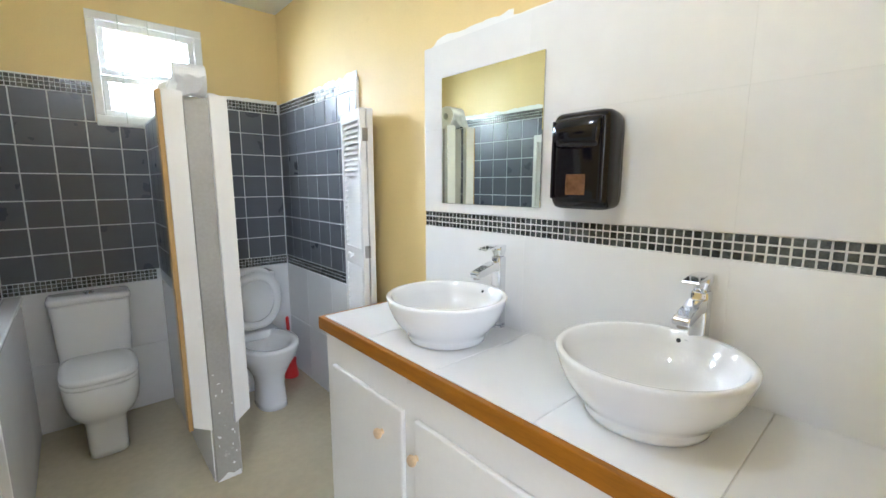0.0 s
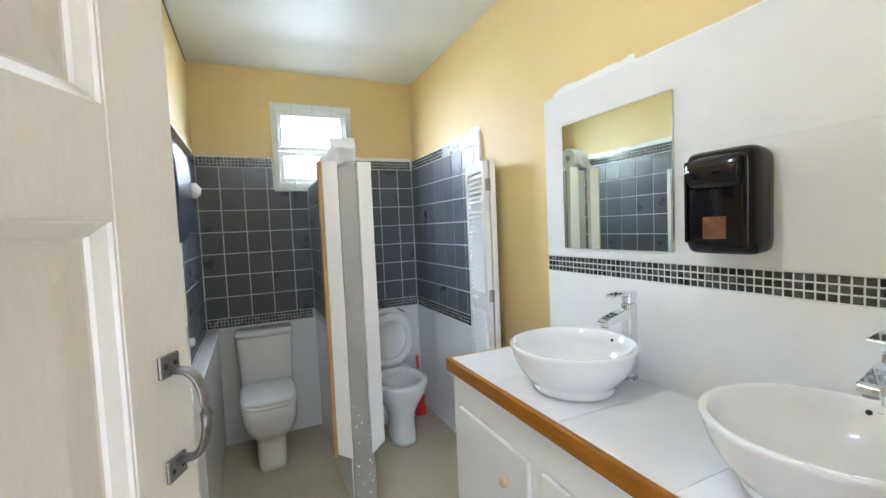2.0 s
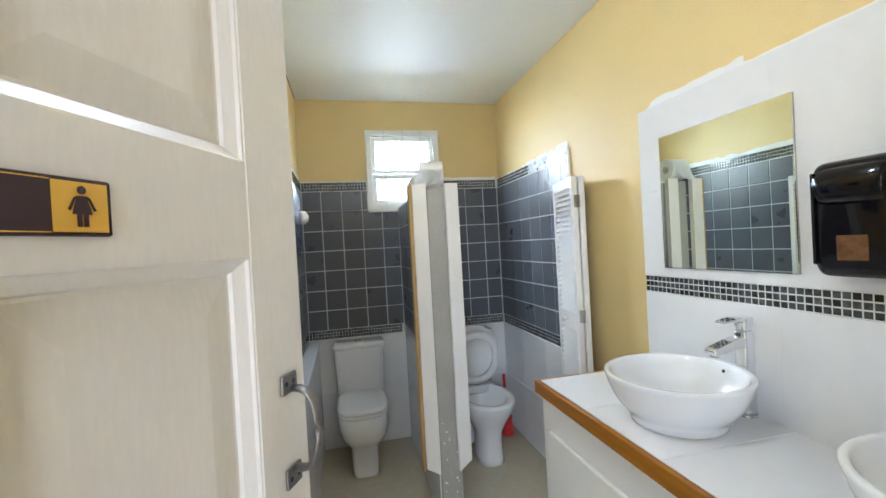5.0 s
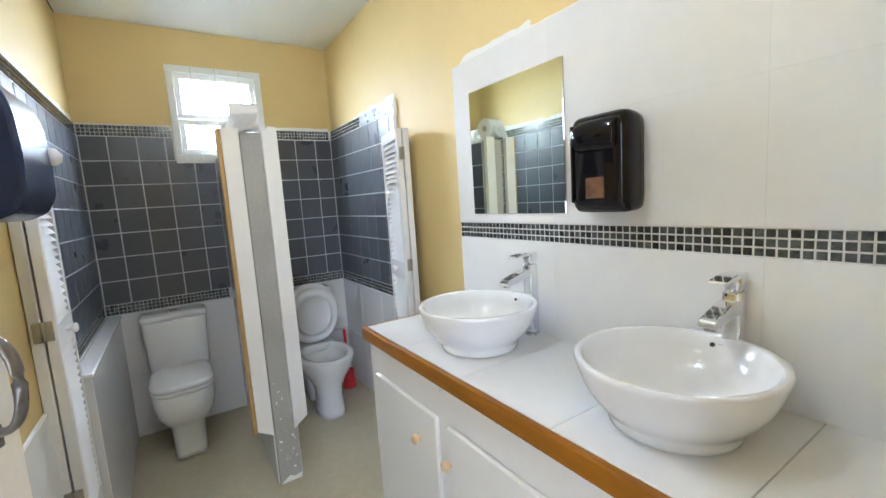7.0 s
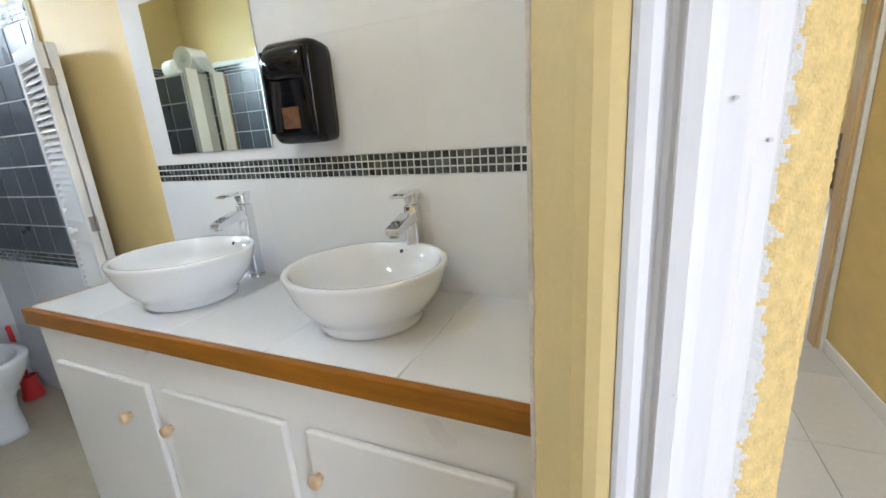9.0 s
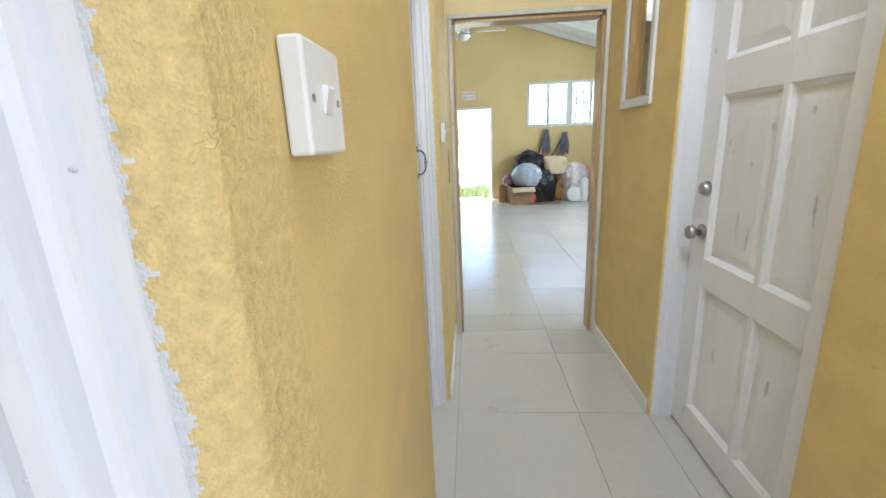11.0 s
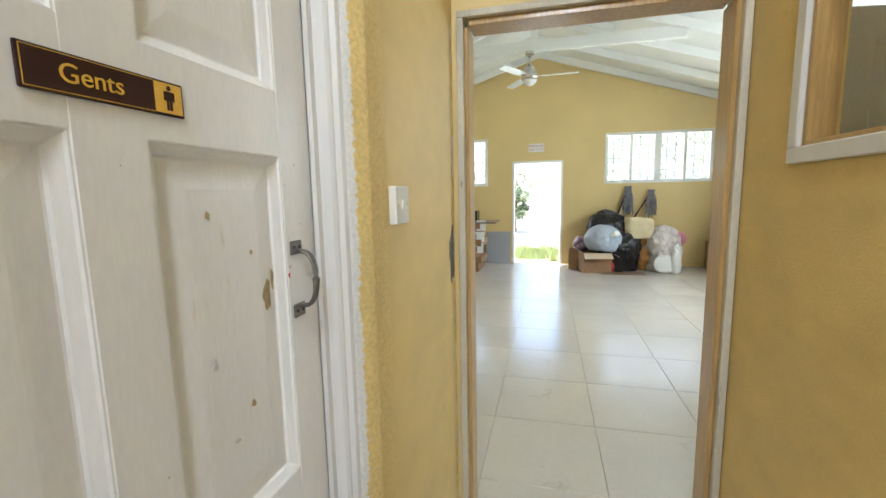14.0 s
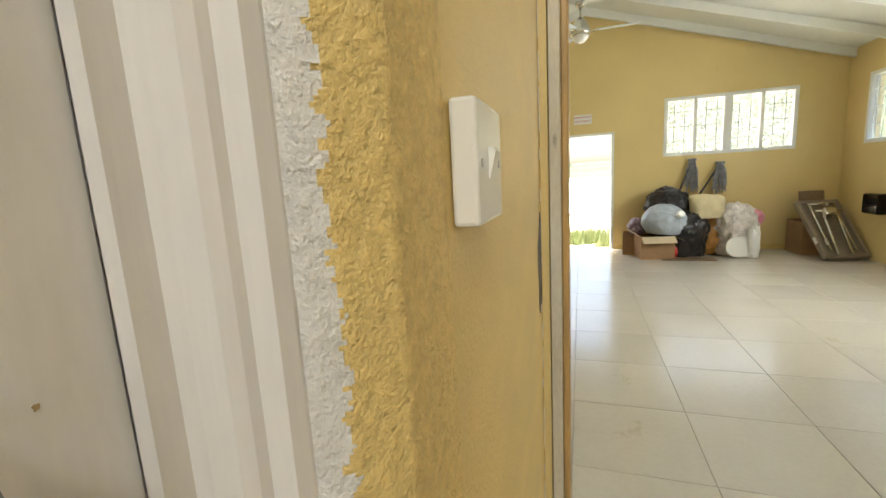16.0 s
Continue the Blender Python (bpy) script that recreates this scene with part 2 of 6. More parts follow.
BROWN_WOOD = surface("brown_table_wood", (0.20, 0.125, 0.065), 0.5, 0.2, 6, 60, 0.15, stretch=(1, 5, 5))
TABLE_GREY = surface("grey_brown_table_board", (0.27, 0.22, 0.16), 0.4, 0.15, 5, 60, 0.08, stretch=(1, 5, 5))
BAG_BLACK = surface("black_bin_bag_plastic", (0.014, 0.012, 0.012), 0.30, 0.2, 10, 60, 0.5, dist=0.02)
BAG_BLUE = surface("pale_blue_bag_plastic", (0.40, 0.46, 0.54), 0.3, 0.12, 8, 50, 0.4, dist=0.02)
BAG_CLEAR = surface("whitish_bag_plastic", (0.66, 0.60, 0.56), 0.3, 0.25, 14, 60, 0.5, dist=0.02, second=(0.25, 0.10, 0.10), amount=0.08)
CREAM_CLOTH = surface("cream_cushion_cloth", (0.68, 0.58, 0.36), 0.8, 0.1, 6, 120, 0.3)
ORANGE_CLOTH = surface("orange_brown_fabric", (0.45, 0.22, 0.06), 0.8, 0.25, 10, 80, 0.3)
PATTERNED = surface("purple_patterned_plastic", (0.30, 0.20, 0.26), 0.35, 0.5, 18, 60, 0.3, dist=0.02, second=(0.75, 0.70, 0.72), amount=0.25)
PINK_PLASTIC = surface("pink_plastic", (0.75, 0.28, 0.36), 0.4, 0.08, 6, 60, 0.0)
MOP_GREY = surface("grey_mop_strings", (0.26, 0.26, 0.28), 0.9, 0.3, 20, 150, 0.3)
GREY_PANEL = surface("grey_painted_panel", (0.36, 0.38, 0.41), 0.6, 0.06, 3, 60, 0.05)
FAN_METAL = surface("brushed_nickel", (0.62, 0.60, 0.55), 0.25, 0.05, 4, 60, 0.0, metal=1.0)
FAN_BLADE = surface("pale_fan_blade", (0.72, 0.78, 0.78), 0.35, 0.04, 4, 60, 0.0)
FAN_SHADE = surface("opal_fan_glass", (0.85, 0.84, 0.78), 0.2, 0.02, 4, 60, 0.0)
LEAF = island_surface("sunlit_leaves", [(0.11, 0.15, 0.07), (0.13, 0.17, 0.085), (0.16, 0.195, 0.11), (0.12, 0.16, 0.075)], 0.5)
GRASS = island_surface("grass_blades", [(0.20, 0.27, 0.11), (0.25, 0.31, 0.14), (0.32, 0.36, 0.20)], 0.6)
BARK = surface("tree_bark", (0.16, 0.11, 0.07), 0.85, 0.25, 6, 60, 0.6)
GROUND = surface("pale_dry_ground", (0.58, 0.56, 0.48), 0.9, 0.2, 0.6, 30, 0.2, second=(0.24, 0.28, 0.12), amount=0.12)
CHIP_WOOD = surface("exposed_brown_wood", (0.44, 0.33, 0.18), 0.7, 0.3, 40, 150, 0.2)
KNOT_GREY = surface("grey_knot_stain", (0.61, 0.59, 0.57), 0.5, 0.15, 40, 150, 0.05)
GOUGE = surface("bare_dark_plaster", (0.14, 0.12, 0.09), 0.9, 0.3, 30, 120, 0.5)
BARE_PLASTER = surface("bare_grey_plaster", (0.60, 0.54, 0.45), 0.85, 0.18, 25, 150, 0.6)
HILL = surface("hazy_green_hillside", (0.085, 0.115, 0.055), 0.9, 0.6, 0.10, 0.6, 0.0)
RED_INK = surface("red_sign_ink", (0.55, 0.03, 0.03), 0.5, 0.05, 4, 60, 0.0)


# ---- mesh helpers ----
def part(name, bm, material, parent=None, label="", smooth=False):
    """Link a bmesh as one mesh object under a thing or a part."""
    me = bpy.data.meshes.new(name)
    bm.to_mesh(me)
    bm.free()
    me.materials.append(material)
    if smooth:
        for p in me.polygons:
            p.use_smooth = True
    ob = new(name, me)
    if parent:
        ob.parent = parent
    if label:
        ob["label"] = label
    return ob


def thing(name, label, category, m=None, group="", kind=""):
    ob = new(name)
    ob.empty_display_size = 0.05
    if m is not None:
        ob.matrix_world = m
    return tagged(ob, label, category, group, kind)


def box(bm, x0, x1, y0, y1, z0, z1, bevel=0.0, seg=2):
    """An axis-aligned block, with rounded edges if bevel is given."""
    v = [bm.verts.new((x, y, z)) for z in (z0, z1) for y in (y0, y1) for x in (x0, x1)]
    fs = [bm.faces.new([v[i] for i in f]) for f in ((0, 2, 3, 1), (4, 5, 7, 6), (0, 1, 5, 4), (2, 6, 7, 3), (0, 4, 6, 2), (1, 3, 7, 5))]
    if bevel:
        es = list({e for f in fs for e in f.edges})
        bmesh.ops.bevel(bm, geom=es, offset=bevel, segments=seg, profile=0.5, affect="EDGES")
    return bm


def block(*a, **k):
    return box(bmesh.new(), *a, **k)


def prism(bm, pts, axis, a, b):
    """A polygon drawn in the plane across an axis, drawn out along it from a to b."""
    def place(p, q, w):
        return {"x": (w, p, q), "y": (p, w, q), "z": (p, q, w)}[axis]
    lo = [bm.verts.new(place(p, q, a)) for p, q in pts]
    hi = [bm.verts.new(place(p, q, b)) for p, q in pts]
    n = len(pts)
    bm.faces.new(lo[::-1])
    bm.faces.new(hi)
    for i in range(n):
        bm.faces.new((lo[i], lo[(i + 1) % n], hi[(i + 1) % n], hi[i]))
    bmesh.ops.recalc_face_normals(bm, faces=bm.faces[:])
    return bm


def loft(bm, rings, n=32, cap=(True, True)):
    """Skin through rings (cx, cy, z, rx, ry, power): 2 is an ellipse, more is squarer."""
    loops = []
    for cx, cy, z, rx, ry, p in rings:
        loop = []
        for i in range(n):
            a = 2 * math.pi * i / n
            c, s = math.cos(a), math.sin(a)
            loop.append(bm.verts.new((cx + rx * math.copysign(abs(c) ** (2 / p), c), cy + ry * math.copysign(abs(s) ** (2 / p), s), z)))
        loops.append(loop)
    for a, b in zip(loops, loops[1:]):
        for i in range(n):
            bm.faces.new((a[i], a[(i + 1) % n], b[(i + 1) % n], b[i]))
    if cap[0]:
        bm.faces.new(loops[0][::-1])
    if cap[1]:
        bm.faces.new(loops[-1])
    return bm


def tube(bm, pts, radius, n=10, flat=1.0):
    """A round bar along a line of points."""
    loops = []
    pts = [Vector(p) for p in pts]
    for i, p in enumerate(pts):
        d = (pts[min(i + 1, len(pts) - 1)] - pts[max(i - 1, 0)]).normalized()
        side = d.cross(Vector((0, 0, 1)))
        if side.length < 0.05:
            side = d.cross(Vector((1, 0, 0)))
        side.normalize()
        up = side.cross(d).normalized()
        loops.append([bm.verts.new(p + radius * (math.cos(a) * side + flat * math.sin(a) * up)) for a in (2 * math.pi * k / n for k in range(n))])
    for a, b in zip(loops, loops[1:]):
        for k in range(n):
            bm.faces.new((a[k], a[(k + 1) % n], b[(k + 1) % n], b[k]))
    bm.faces.new(loops[0][::-1])
    bm.faces.new(loops[-1])
    bmesh.ops.recalc_face_normals(bm, faces=bm.faces[:])
    return bm


def wall(name, axis, lo, hi, a0, a1, z0, z1, openings, material):
    """A wall of real thickness (lo to hi along axis) with openings cut through it."""
    us = sorted({a0, a1, *[v for o in openings for v in o[:2]]})
    zs = sorted({z0, z1, *[v for o in openings for v in o[2:]]})
    def solid(i, j):
        if not (0 <= i < len(us) - 1 and 0 <= j < len(zs) - 1):
            return False
        u, z = (us[i] + us[i + 1]) / 2, (zs[j] + zs[j + 1]) / 2
        return not any(o[0] < u < o[1] and o[2] < z < o[3] for o in openings)
    bm = bmesh.new()
    def P(u, w, z):
        return bm.verts.new((w, u, z) if axis == "x" else (u, w, z))
    for i in range(len(us) - 1):
        for j in range(len(zs) - 1):
            if not solid(i, j):
                continue
            u0, u1, q0, q1 = us[i], us[i + 1], zs[j], zs[j + 1]
            bm.faces.new((P(u0, lo, q0), P(u1, lo, q0), P(u1, lo, q1), P(u0, lo, q1)))
            bm.faces.new((P(u0, hi, q0), P(u0, hi, q1), P(u1, hi, q1), P(u1, hi, q0)))
            if not solid(i - 1, j):
                bm.faces.new((P(u0, lo, q0), P(u0, lo, q1), P(u0, hi, q1), P(u0, hi, q0)))
            if not solid(i + 1, j):
                bm.faces.new((P(u1, lo, q0), P(u1, hi, q0), P(u1, hi, q1), P(u1, lo, q1)))
            if not solid(i, j - 1):
                bm.faces.new((P(u0, lo, q0), P(u0, hi, q0), P(u1, hi, q0), P(u1, lo, q0)))
            if not solid(i, j + 1):
                bm.faces.new((P(u0, lo, q1), P(u1, lo, q1), P(u1, hi, q1), P(u0, hi, q1)))
    bmesh.ops.remove_doubles(bm, verts=bm.verts[:], dist=1e-5)
    bmesh.ops.recalc_face_normals(bm, faces=bm.faces[:])
    return tagged(part(name, bm, material), kind="structure")


def piece_mesh(name, w, h, d, bevel, material):
    """A small tile in the xz plane, centred, its back at y = 0 and its face at y = -d."""
    bm = bmesh.new()
    b = bevel
    outer = [(-w / 2, -h / 2), (w / 2, -h / 2), (w / 2, h / 2), (-w / 2, h / 2)]
    inner = [(p - math.copysign(b, p), q - math.copysign(b, q)) for p, q in outer]
    r0 = [bm.verts.new((p, 0, q)) for p, q in outer]
    r1 = [bm.verts.new((p, -d + b, q)) for p, q in outer]
    r2 = [bm.verts.new((p, -d, q)) for p, q in inner]
    for a, c in ((r0, r1), (r1, r2)):
        for i in range(4):
            bm.faces.new((a[i], a[(i + 1) % 4], c[(i + 1) % 4], c[i]))
    bm.faces.new(r2)
    me = bpy.data.meshes.new(name)
    bm.to_mesh(me)
    bm.free()
    me.materials.append(material)
    return me


def face_turn(facing):
    """The turn that brings a piece, whose face looks to -y, to look along facing."""
    return {"-y": 0, "+x": 90, "+y": 180, "-x": -90}[facing]


def mosaic_mesh(bm, origin, along, n, rows, pitch, d, facing, missing=0.0, rng=None):
    """Rows of little glass squares, joined; origin is the lower start corner on the wall."""
    out = {"-y": Vector((0, -1, 0)), "+y": Vector((0, 1, 0)), "-x": Vector((-1, 0, 0)), "+x": Vector((1, 0, 0))}[facing]
    along, o, g = Vector(along), Vector(origin), pitch * 0.44
    for i in range(n):
        for j in range(rows):
            c = o + along * pitch * (i + 0.5) + Vector((0, 0, pitch * (j + 0.5)))
            k = g * (1 + (rng.uniform(-0.05, 0.03) if rng else 0))
            b = 0.0015
            r0 = [bm.verts.new(c + along * s * k + Vector((0, 0, q * k))) for s, q in ((-1, -1), (1, -1), (1, 1), (-1, 1))]
            r1 = [bm.verts.new(c + out * d + along * s * (k - b) + Vector((0, 0, q * (k - b)))) for s, q in ((-1, -1), (1, -1), (1, 1), (-1, 1))]
            for a in range(4):
                bm.faces.new((r0[a], r0[(a + 1) % 4], r1[(a + 1) % 4], r1[a]))
            bm.faces.new(r1)
    return bm


def writing(name, text, size, m, material, parent=None, depth=0.0006):
    """Lettering in the built-in font, as a mesh that stands in its own xy plane."""
    c = bpy.data.curves.new(name, "FONT")
    c.body, c.size, c.extrude, c.align_x, c.align_y = text, size, depth, "CENTER", "CENTER"
    tmp = bpy.data.objects.new(name, c)
    scene.collection.objects.link(tmp)
    me = bpy.data.meshes.new_from_object(tmp.evaluated_get(bpy.context.evaluated_depsgraph_get()))
    bpy.data.objects.remove(tmp)
    me.materials.clear()
    me.materials.append(material)
    ob = new(name, me)
    if parent:
        ob.parent = parent
    ob.matrix_basis = m
    return ob


# ---- structure ----
FZ = 0.055          # the washroom floor lies a little above the corridor
BX0, BX1, BY0, BY1, BZ = 1.345, 2.82, 0.59, 3.765, 2.533
HN, HS = 0.412, -0.55      # corridor walls
EX = 11.37          # far wall of the big room
RY, RZ, SLOPE = 0.27, 3.97, 0.314
SW, NW = -3.31, 3.85


def roof_z(y):
    return RZ - SLOPE * abs(y - RY)


corridor_wall_north = wall("wall_north", "y", HN, BY0, -0.6, 4.58, 0, 2.6, [(1.18, 2.09, -1, 2.06), (2.96, 3.800, -1, 2.06)], YELLOW_ROUGH)
# the opening at x 0.35 to 1.45 is unseen, added for the side fill lamp
wall("wall_south", "y", -0.70, HS, -0.6, 3.76, 0, 2.6, [(0.35, 1.45, -1, 2.25), (2.83, 3.674, -1, 2.06)], YELLOW_ROUGH)
wall("wall_south_thin", "y", HS - 0.075, HS, 3.76, 4.58, 0, 2.6, [(3.95, 4.255, 1.482, 2.10)], YELLOW_ROUGH)
wall("wall_bath_back", "y", BY1, BY1 + 0.15, 1.1, 4.58, 0, 2.7, [(1.816, 2.36, 1.739, 2.32)], YELLOW)
wall("wall_bath_vanity", "x", BX1 + 0.005, BX1 + 0.13, BY0, BY1, 0, 2.7, [], YELLOW)
wall("wall_bath_west", "x", BX0 - 0.15, BX0, 0.95, BY1, 0, 2.7, [], YELLOW)
wall("wall_bath_recess", "x", 1.0, 1.15, BY0, 0.95, 0, 2.7, [], YELLOW)
wall("wall_recess_return", "y", 0.95, 1.05, 1.0, BX0 - 0.15, 0, 2.7, [], YELLOW)
# unseen end wall, its opening added for the west fill lamp
wall("wall_corridor_west", "x", -0.75, -0.6, -0.70, BY0, 0, 2.6, [(-0.50, 0.36, -1, 2.4)], YELLOW)
wall("wall_room_west", "x", 4.58, 4.73, HS - 0.075, NW, 0, 2.8, [(-0.55, 0.395, -1, 2.037)], YELLOW)
wall("wall_room_east", "x", EX, EX + 0.16, SW - 0.15, NW + 0.15, -0.3, 2.75, [(-0.207, 0.747, 0, 1.99), (-2.73, -0.95, 1.53, 2.44), (1.23, 3.01, 1.53, 2.44)], YELLOW)
# the opening at x 7.0 to 8.8 is added out of view, for the fill lamp
wall("wall_room_south", "y", SW - 0.15, SW, 2.05, EX, 0, 2.85, [(9.09, 10.88, 1.53, 2.44), (7.0, 8.8, 1.53, 2.44)], YELLOW)
wall("wall_room_north", "y", NW, NW + 0.15, 4.58, EX, 0, 2.85, [], YELLOW)
wall("wall_store_west", "x", 2.05, 2.2, SW, -0.70, 0, 2.85, [], YELLOW)


def gable(name, x0, x1, material):
    pts = [(SW - 0.15, 2.75), (NW + 0.15, 2.75), (NW + 0.15, roof_z(NW + 0.15)), (RY, RZ), (SW - 0.15, roof_z(SW - 0.15))]
    return tagged(part(name, prism(bmesh.new(), pts, "x", x0, x1), material), kind="structure")


gable("wall_gable_east", EX, EX + 0.16, YELLOW)
# the west gable has an added, unseen opening for the lamp that brightens the corridor
bm = bmesh.new()
GY0, GY1, GZ0, GZ1 = -0.90, 0.27, 2.85, 3.53
prism(bm, [(SW - 0.15, 2.75), (GY0, 2.75), (GY0, roof_z(GY0)), (SW - 0.15, roof_z(SW - 0.15))], "x", 1.9, 2.05)
prism(bm, [(GY1, 2.75), (NW + 0.15, 2.75), (NW + 0.15, roof_z(NW + 0.15)), (GY1, roof_z(GY1))], "x", 1.9, 2.05)
prism(bm, [(GY0, 2.75), (GY1, 2.75), (GY1, GZ0), (GY0, GZ0)], "x", 1.9, 2.05)
prism(bm, [(GY0, GZ1), (GY1, GZ1), (GY1, roof_z(GY1)), (GY0, roof_z(GY0))], "x", 1.9, 2.05)
tagged(part("wall_gable_west", bm, YELLOW), kind="structure")


def slope_slab(name, sign):
    y1 = NW + 0.5 if sign > 0 else SW - 0.5
    pts = [(RY, RZ), (y1, roof_z(y1)), (y1, roof_z(y1) + 0.08), (RY, RZ + 0.08)]
    return prism(bmesh.new(), pts, "x", 0.6, EX + 0.5)


bm = slope_slab("ceiling", 1)
for sign in (1, -1):
    y1 = NW if sign > 0 else SW
    if sign < 0:
        pts = [(RY, RZ), (y1 - 0.5, roof_z(y1 - 0.5)), (y1 - 0.5, roof_z(y1 - 0.5) + 0.08), (RY, RZ + 0.08)]
        prism(bm, pts, "x", 0.6, EX + 0.5)
    # rafters under the boards
    for k in range(11):
        x = EX - 0.09 - 0.82 * k
        if x < 4.8:
            break
        prism(bm, [(RY, RZ - 0.002), (y1, roof_z(y1) - 0.002), (y1, roof_z(y1) - 0.12), (RY, RZ - 0.12)], "x", x - 0.028, x + 0.028)
tagged(part("ceiling", bm, CEILING), "cream-white boarded gable ceiling with rafters", kind="structure")
tagged(part("ceiling_bath", block(BX0 - 0.2, BX1 + 0.1, BY0, BY1 + 0.05, BZ, BZ + 0.08), CEILING), kind="structure")
# solid dark strip, the seam's shade put into its colour
tagged(part("ceiling_seam", block(BX0 + 0.0005, BX0 + 0.004, 2.35, BY1 - 0.02, BZ - 0.006, BZ - 0.0006), DARK), "dark open seam between wall and ceiling", kind="structure")
tagged(part("ceiling_corridor", block(-0.6, 2.05, HS, HN, 2.53, 2.6), CEILING), kind="structure")
tagged(part("ceiling_store", block(-0.6, 1.9, -0.7, BY1, 2.71, 2.78), CEILING), kind="structure")

# floors: a bed with the tiles laid on it
floor = tagged(part("floor", block(-0.6, EX, SW, NW, -0.2, -0.004), FLOOR_JOINT), "cream polished floor tiles with thin dark joints", kind="structure")
floor_bath = tagged(part("floor_bath", block(BX0 - 0.2, BX1 + 0.01, 0.545, BY1, -0.003, FZ), BATH_FLOOR), kind="structure")

# outdoors
tagged(part("ground", block(EX + 0.16, 400, -200, 200, -0.3, -0.03), GROUND), "pale dry ground with patches of grass", kind="structure")


# ---- collar-tie trusses ----
def truss(x):
    t = thing("roof_truss", "white painted timber truss with collar tie and king post", "roof truss", pose(x, RY, 3.28), "roof trusses")
    half = (RZ - 3.42) / SLOPE + 0.12
    part("tie_beam", block(-0.035, 0.035, -half, half, 0, 0.15, bevel=0.006), CEILING, t)
    part("king_post", block(-0.03, 0.03, -0.04, 0.04, 0.152, 0.66, bevel=0.005), CEILING, t)
    for s in (1, -1):
        pts = [(s * 0.05, 0.48), (s * 0.05, 0.58), (s * 1.0, 0.25), (s * 1.0, 0.16)]
        part("brace", prism(bmesh.new(), pts, "x", -0.025, 0.025), CEILING, t)
    return t


for x in (9.12, 6.3):
    truss(x)


# ---- doors and their frames ----
def jamb_profile(edge, s):
    """Section of a rebated, moulded door jamb; s points into the opening."""
    pts = [(0, 0.447), (0.030, 0.447), (0.038, 0.450), (0.042, 0.460), (0.047, 0.462), (0.052, 0.467), (0.055, 0.480), (0.058, 0.487), (0.070, 0.489), (0.070, 0.4985), (0.062, 0.4992), (0.059, 0.5015), (0.059, 0.5045), (0.0635, 0.508), (0.066, 0.513), (0.066, 0.519), (0.064, 0.5225), (0, 0.5225)]
    return [(edge + s * p, q) for p, q in pts]


def north_frame(name, x0, x1, label):
    f = thing(name, label, "door frame", kind="structure")
    part("jamb", prism(bmesh.new(), jamb_profile(x0, 1), "z", 0, 2.06), FRAME_WHITE, f)
    part("jamb", prism(bmesh.new(), jamb_profile(x1, -1), "z", 0, 2.06), FRAME_WHITE, f)
    pts = [(q, 2.06 - p) for p, q in [(0, 0.447), (0.04, 0.447), (0.055, 0.480), (0.058, 0.487), (0.070, 0.489), (0.070, 0.4985), (0.066, 0.4995), (0.066, 0.542), (0, 0.542)]]
    part("head", prism(bmesh.new(), pts, "x", x0 + 0.0665, x1 - 0.0665), FRAME_WHITE, f)
    return f


north_frame("door_frame_ladies", 1.18, 2.09, "white moulded door frame set in the plaster opening")
north_frame("door_frame_gents", 2.96, 3.795, "white moulded door frame set in the plaster opening")

# plaster that runs out to the frames
tagged(part("plaster_reveal", prism(bmesh.new(), [(2.027, 0.523), (2.0275, 0.532), (2.031, 0.541), (2.040, 0.551), (2.060, 0.566), (2.078, 0.579), (2.0895, 0.5895), (2.0895, 0.523)], "z", 0, 2.059), YELLOW), kind="structure")


def rough_plaster(line, seed, white, fade, amp=0.0014):
    """Stippled plaster round a corner: a skin along a line in plan, white paint lapped onto its first part, smoother after fade."""
    pts = [Vector((*p, 0)) for p in line]
    run = [0.0]
    for a, b in zip(pts, pts[1:]):
        run.append(run[-1] + (b - a).length)
    n, m, top = int(run[-1] / 0.0019), 820, 2.058
    cols = []
    for i in range(n + 1):
        u = run[-1] * i / n
        k = max(q for q in range(len(pts) - 1) if run[q] <= u + 1e-9)
        d = (pts[k + 1] - pts[k]).normalized()
        cols.append((u, pts[k] + d * (u - run[k]), Vector((d.y, -d.x, 0))))
    coat, paint = bmesh.new(), bmesh.new()
    co, edge = [], []
    for j in range(m + 1):
        z = top * j / m
        edge.append(white + 0.008 * noise.noise(Vector((seed, 3.0, z * 9))) + 0.006 * noise.noise(Vector((seed, 8.0, z * 90))))
        row = []
        for u, p, nrm in cols:
            w = Vector((u, seed, z * 0.9)) * 250
            h = 0.45 - abs(noise.noise(w)) * 0.9 + 0.55 * noise.noise(w * 1.9) + 0.3 * noise.noise(w * 0.4)
            f = 1.0 if u < fade else max(0.0, 1 - (u - fade) / (run[-1] - fade + 1e-6)) ** 1.5
            row.append(p + nrm * (0.0006 + amp * max(0.0, h) * f * min(1.0, 0.25 + u / 0.02)) + Vector((0, 0, z)))
        co.append(row)
    for bm, lo in ((coat, False), (paint, True)):
        made = {}
        def vert(i, j):
            if (i, j) not in made:
                made[(i, j)] = bm.verts.new(co[j][i])
            return made[(i, j)]
        for j in range(m):
            for i in range(n):
                if (cols[i][0] < edge[j] + 0.005 * noise.noise(Vector((cols[i][0], seed, co[j][i].z)) * 190)) == lo:
                    bm.faces.new((vert(i, j), vert(i + 1, j), vert(i + 1, j + 1), vert(i, j + 1)))
    tagged(part("plaster_corner", coat, STIPPLE, smooth=True), "coarse yellow stippled plaster beside the door frame", kind="structure")
    tagged(part("plaster_paint", paint, STIPPLE_WHITE, smooth=True), "white paint lapped onto the stippled plaster", kind="structure")


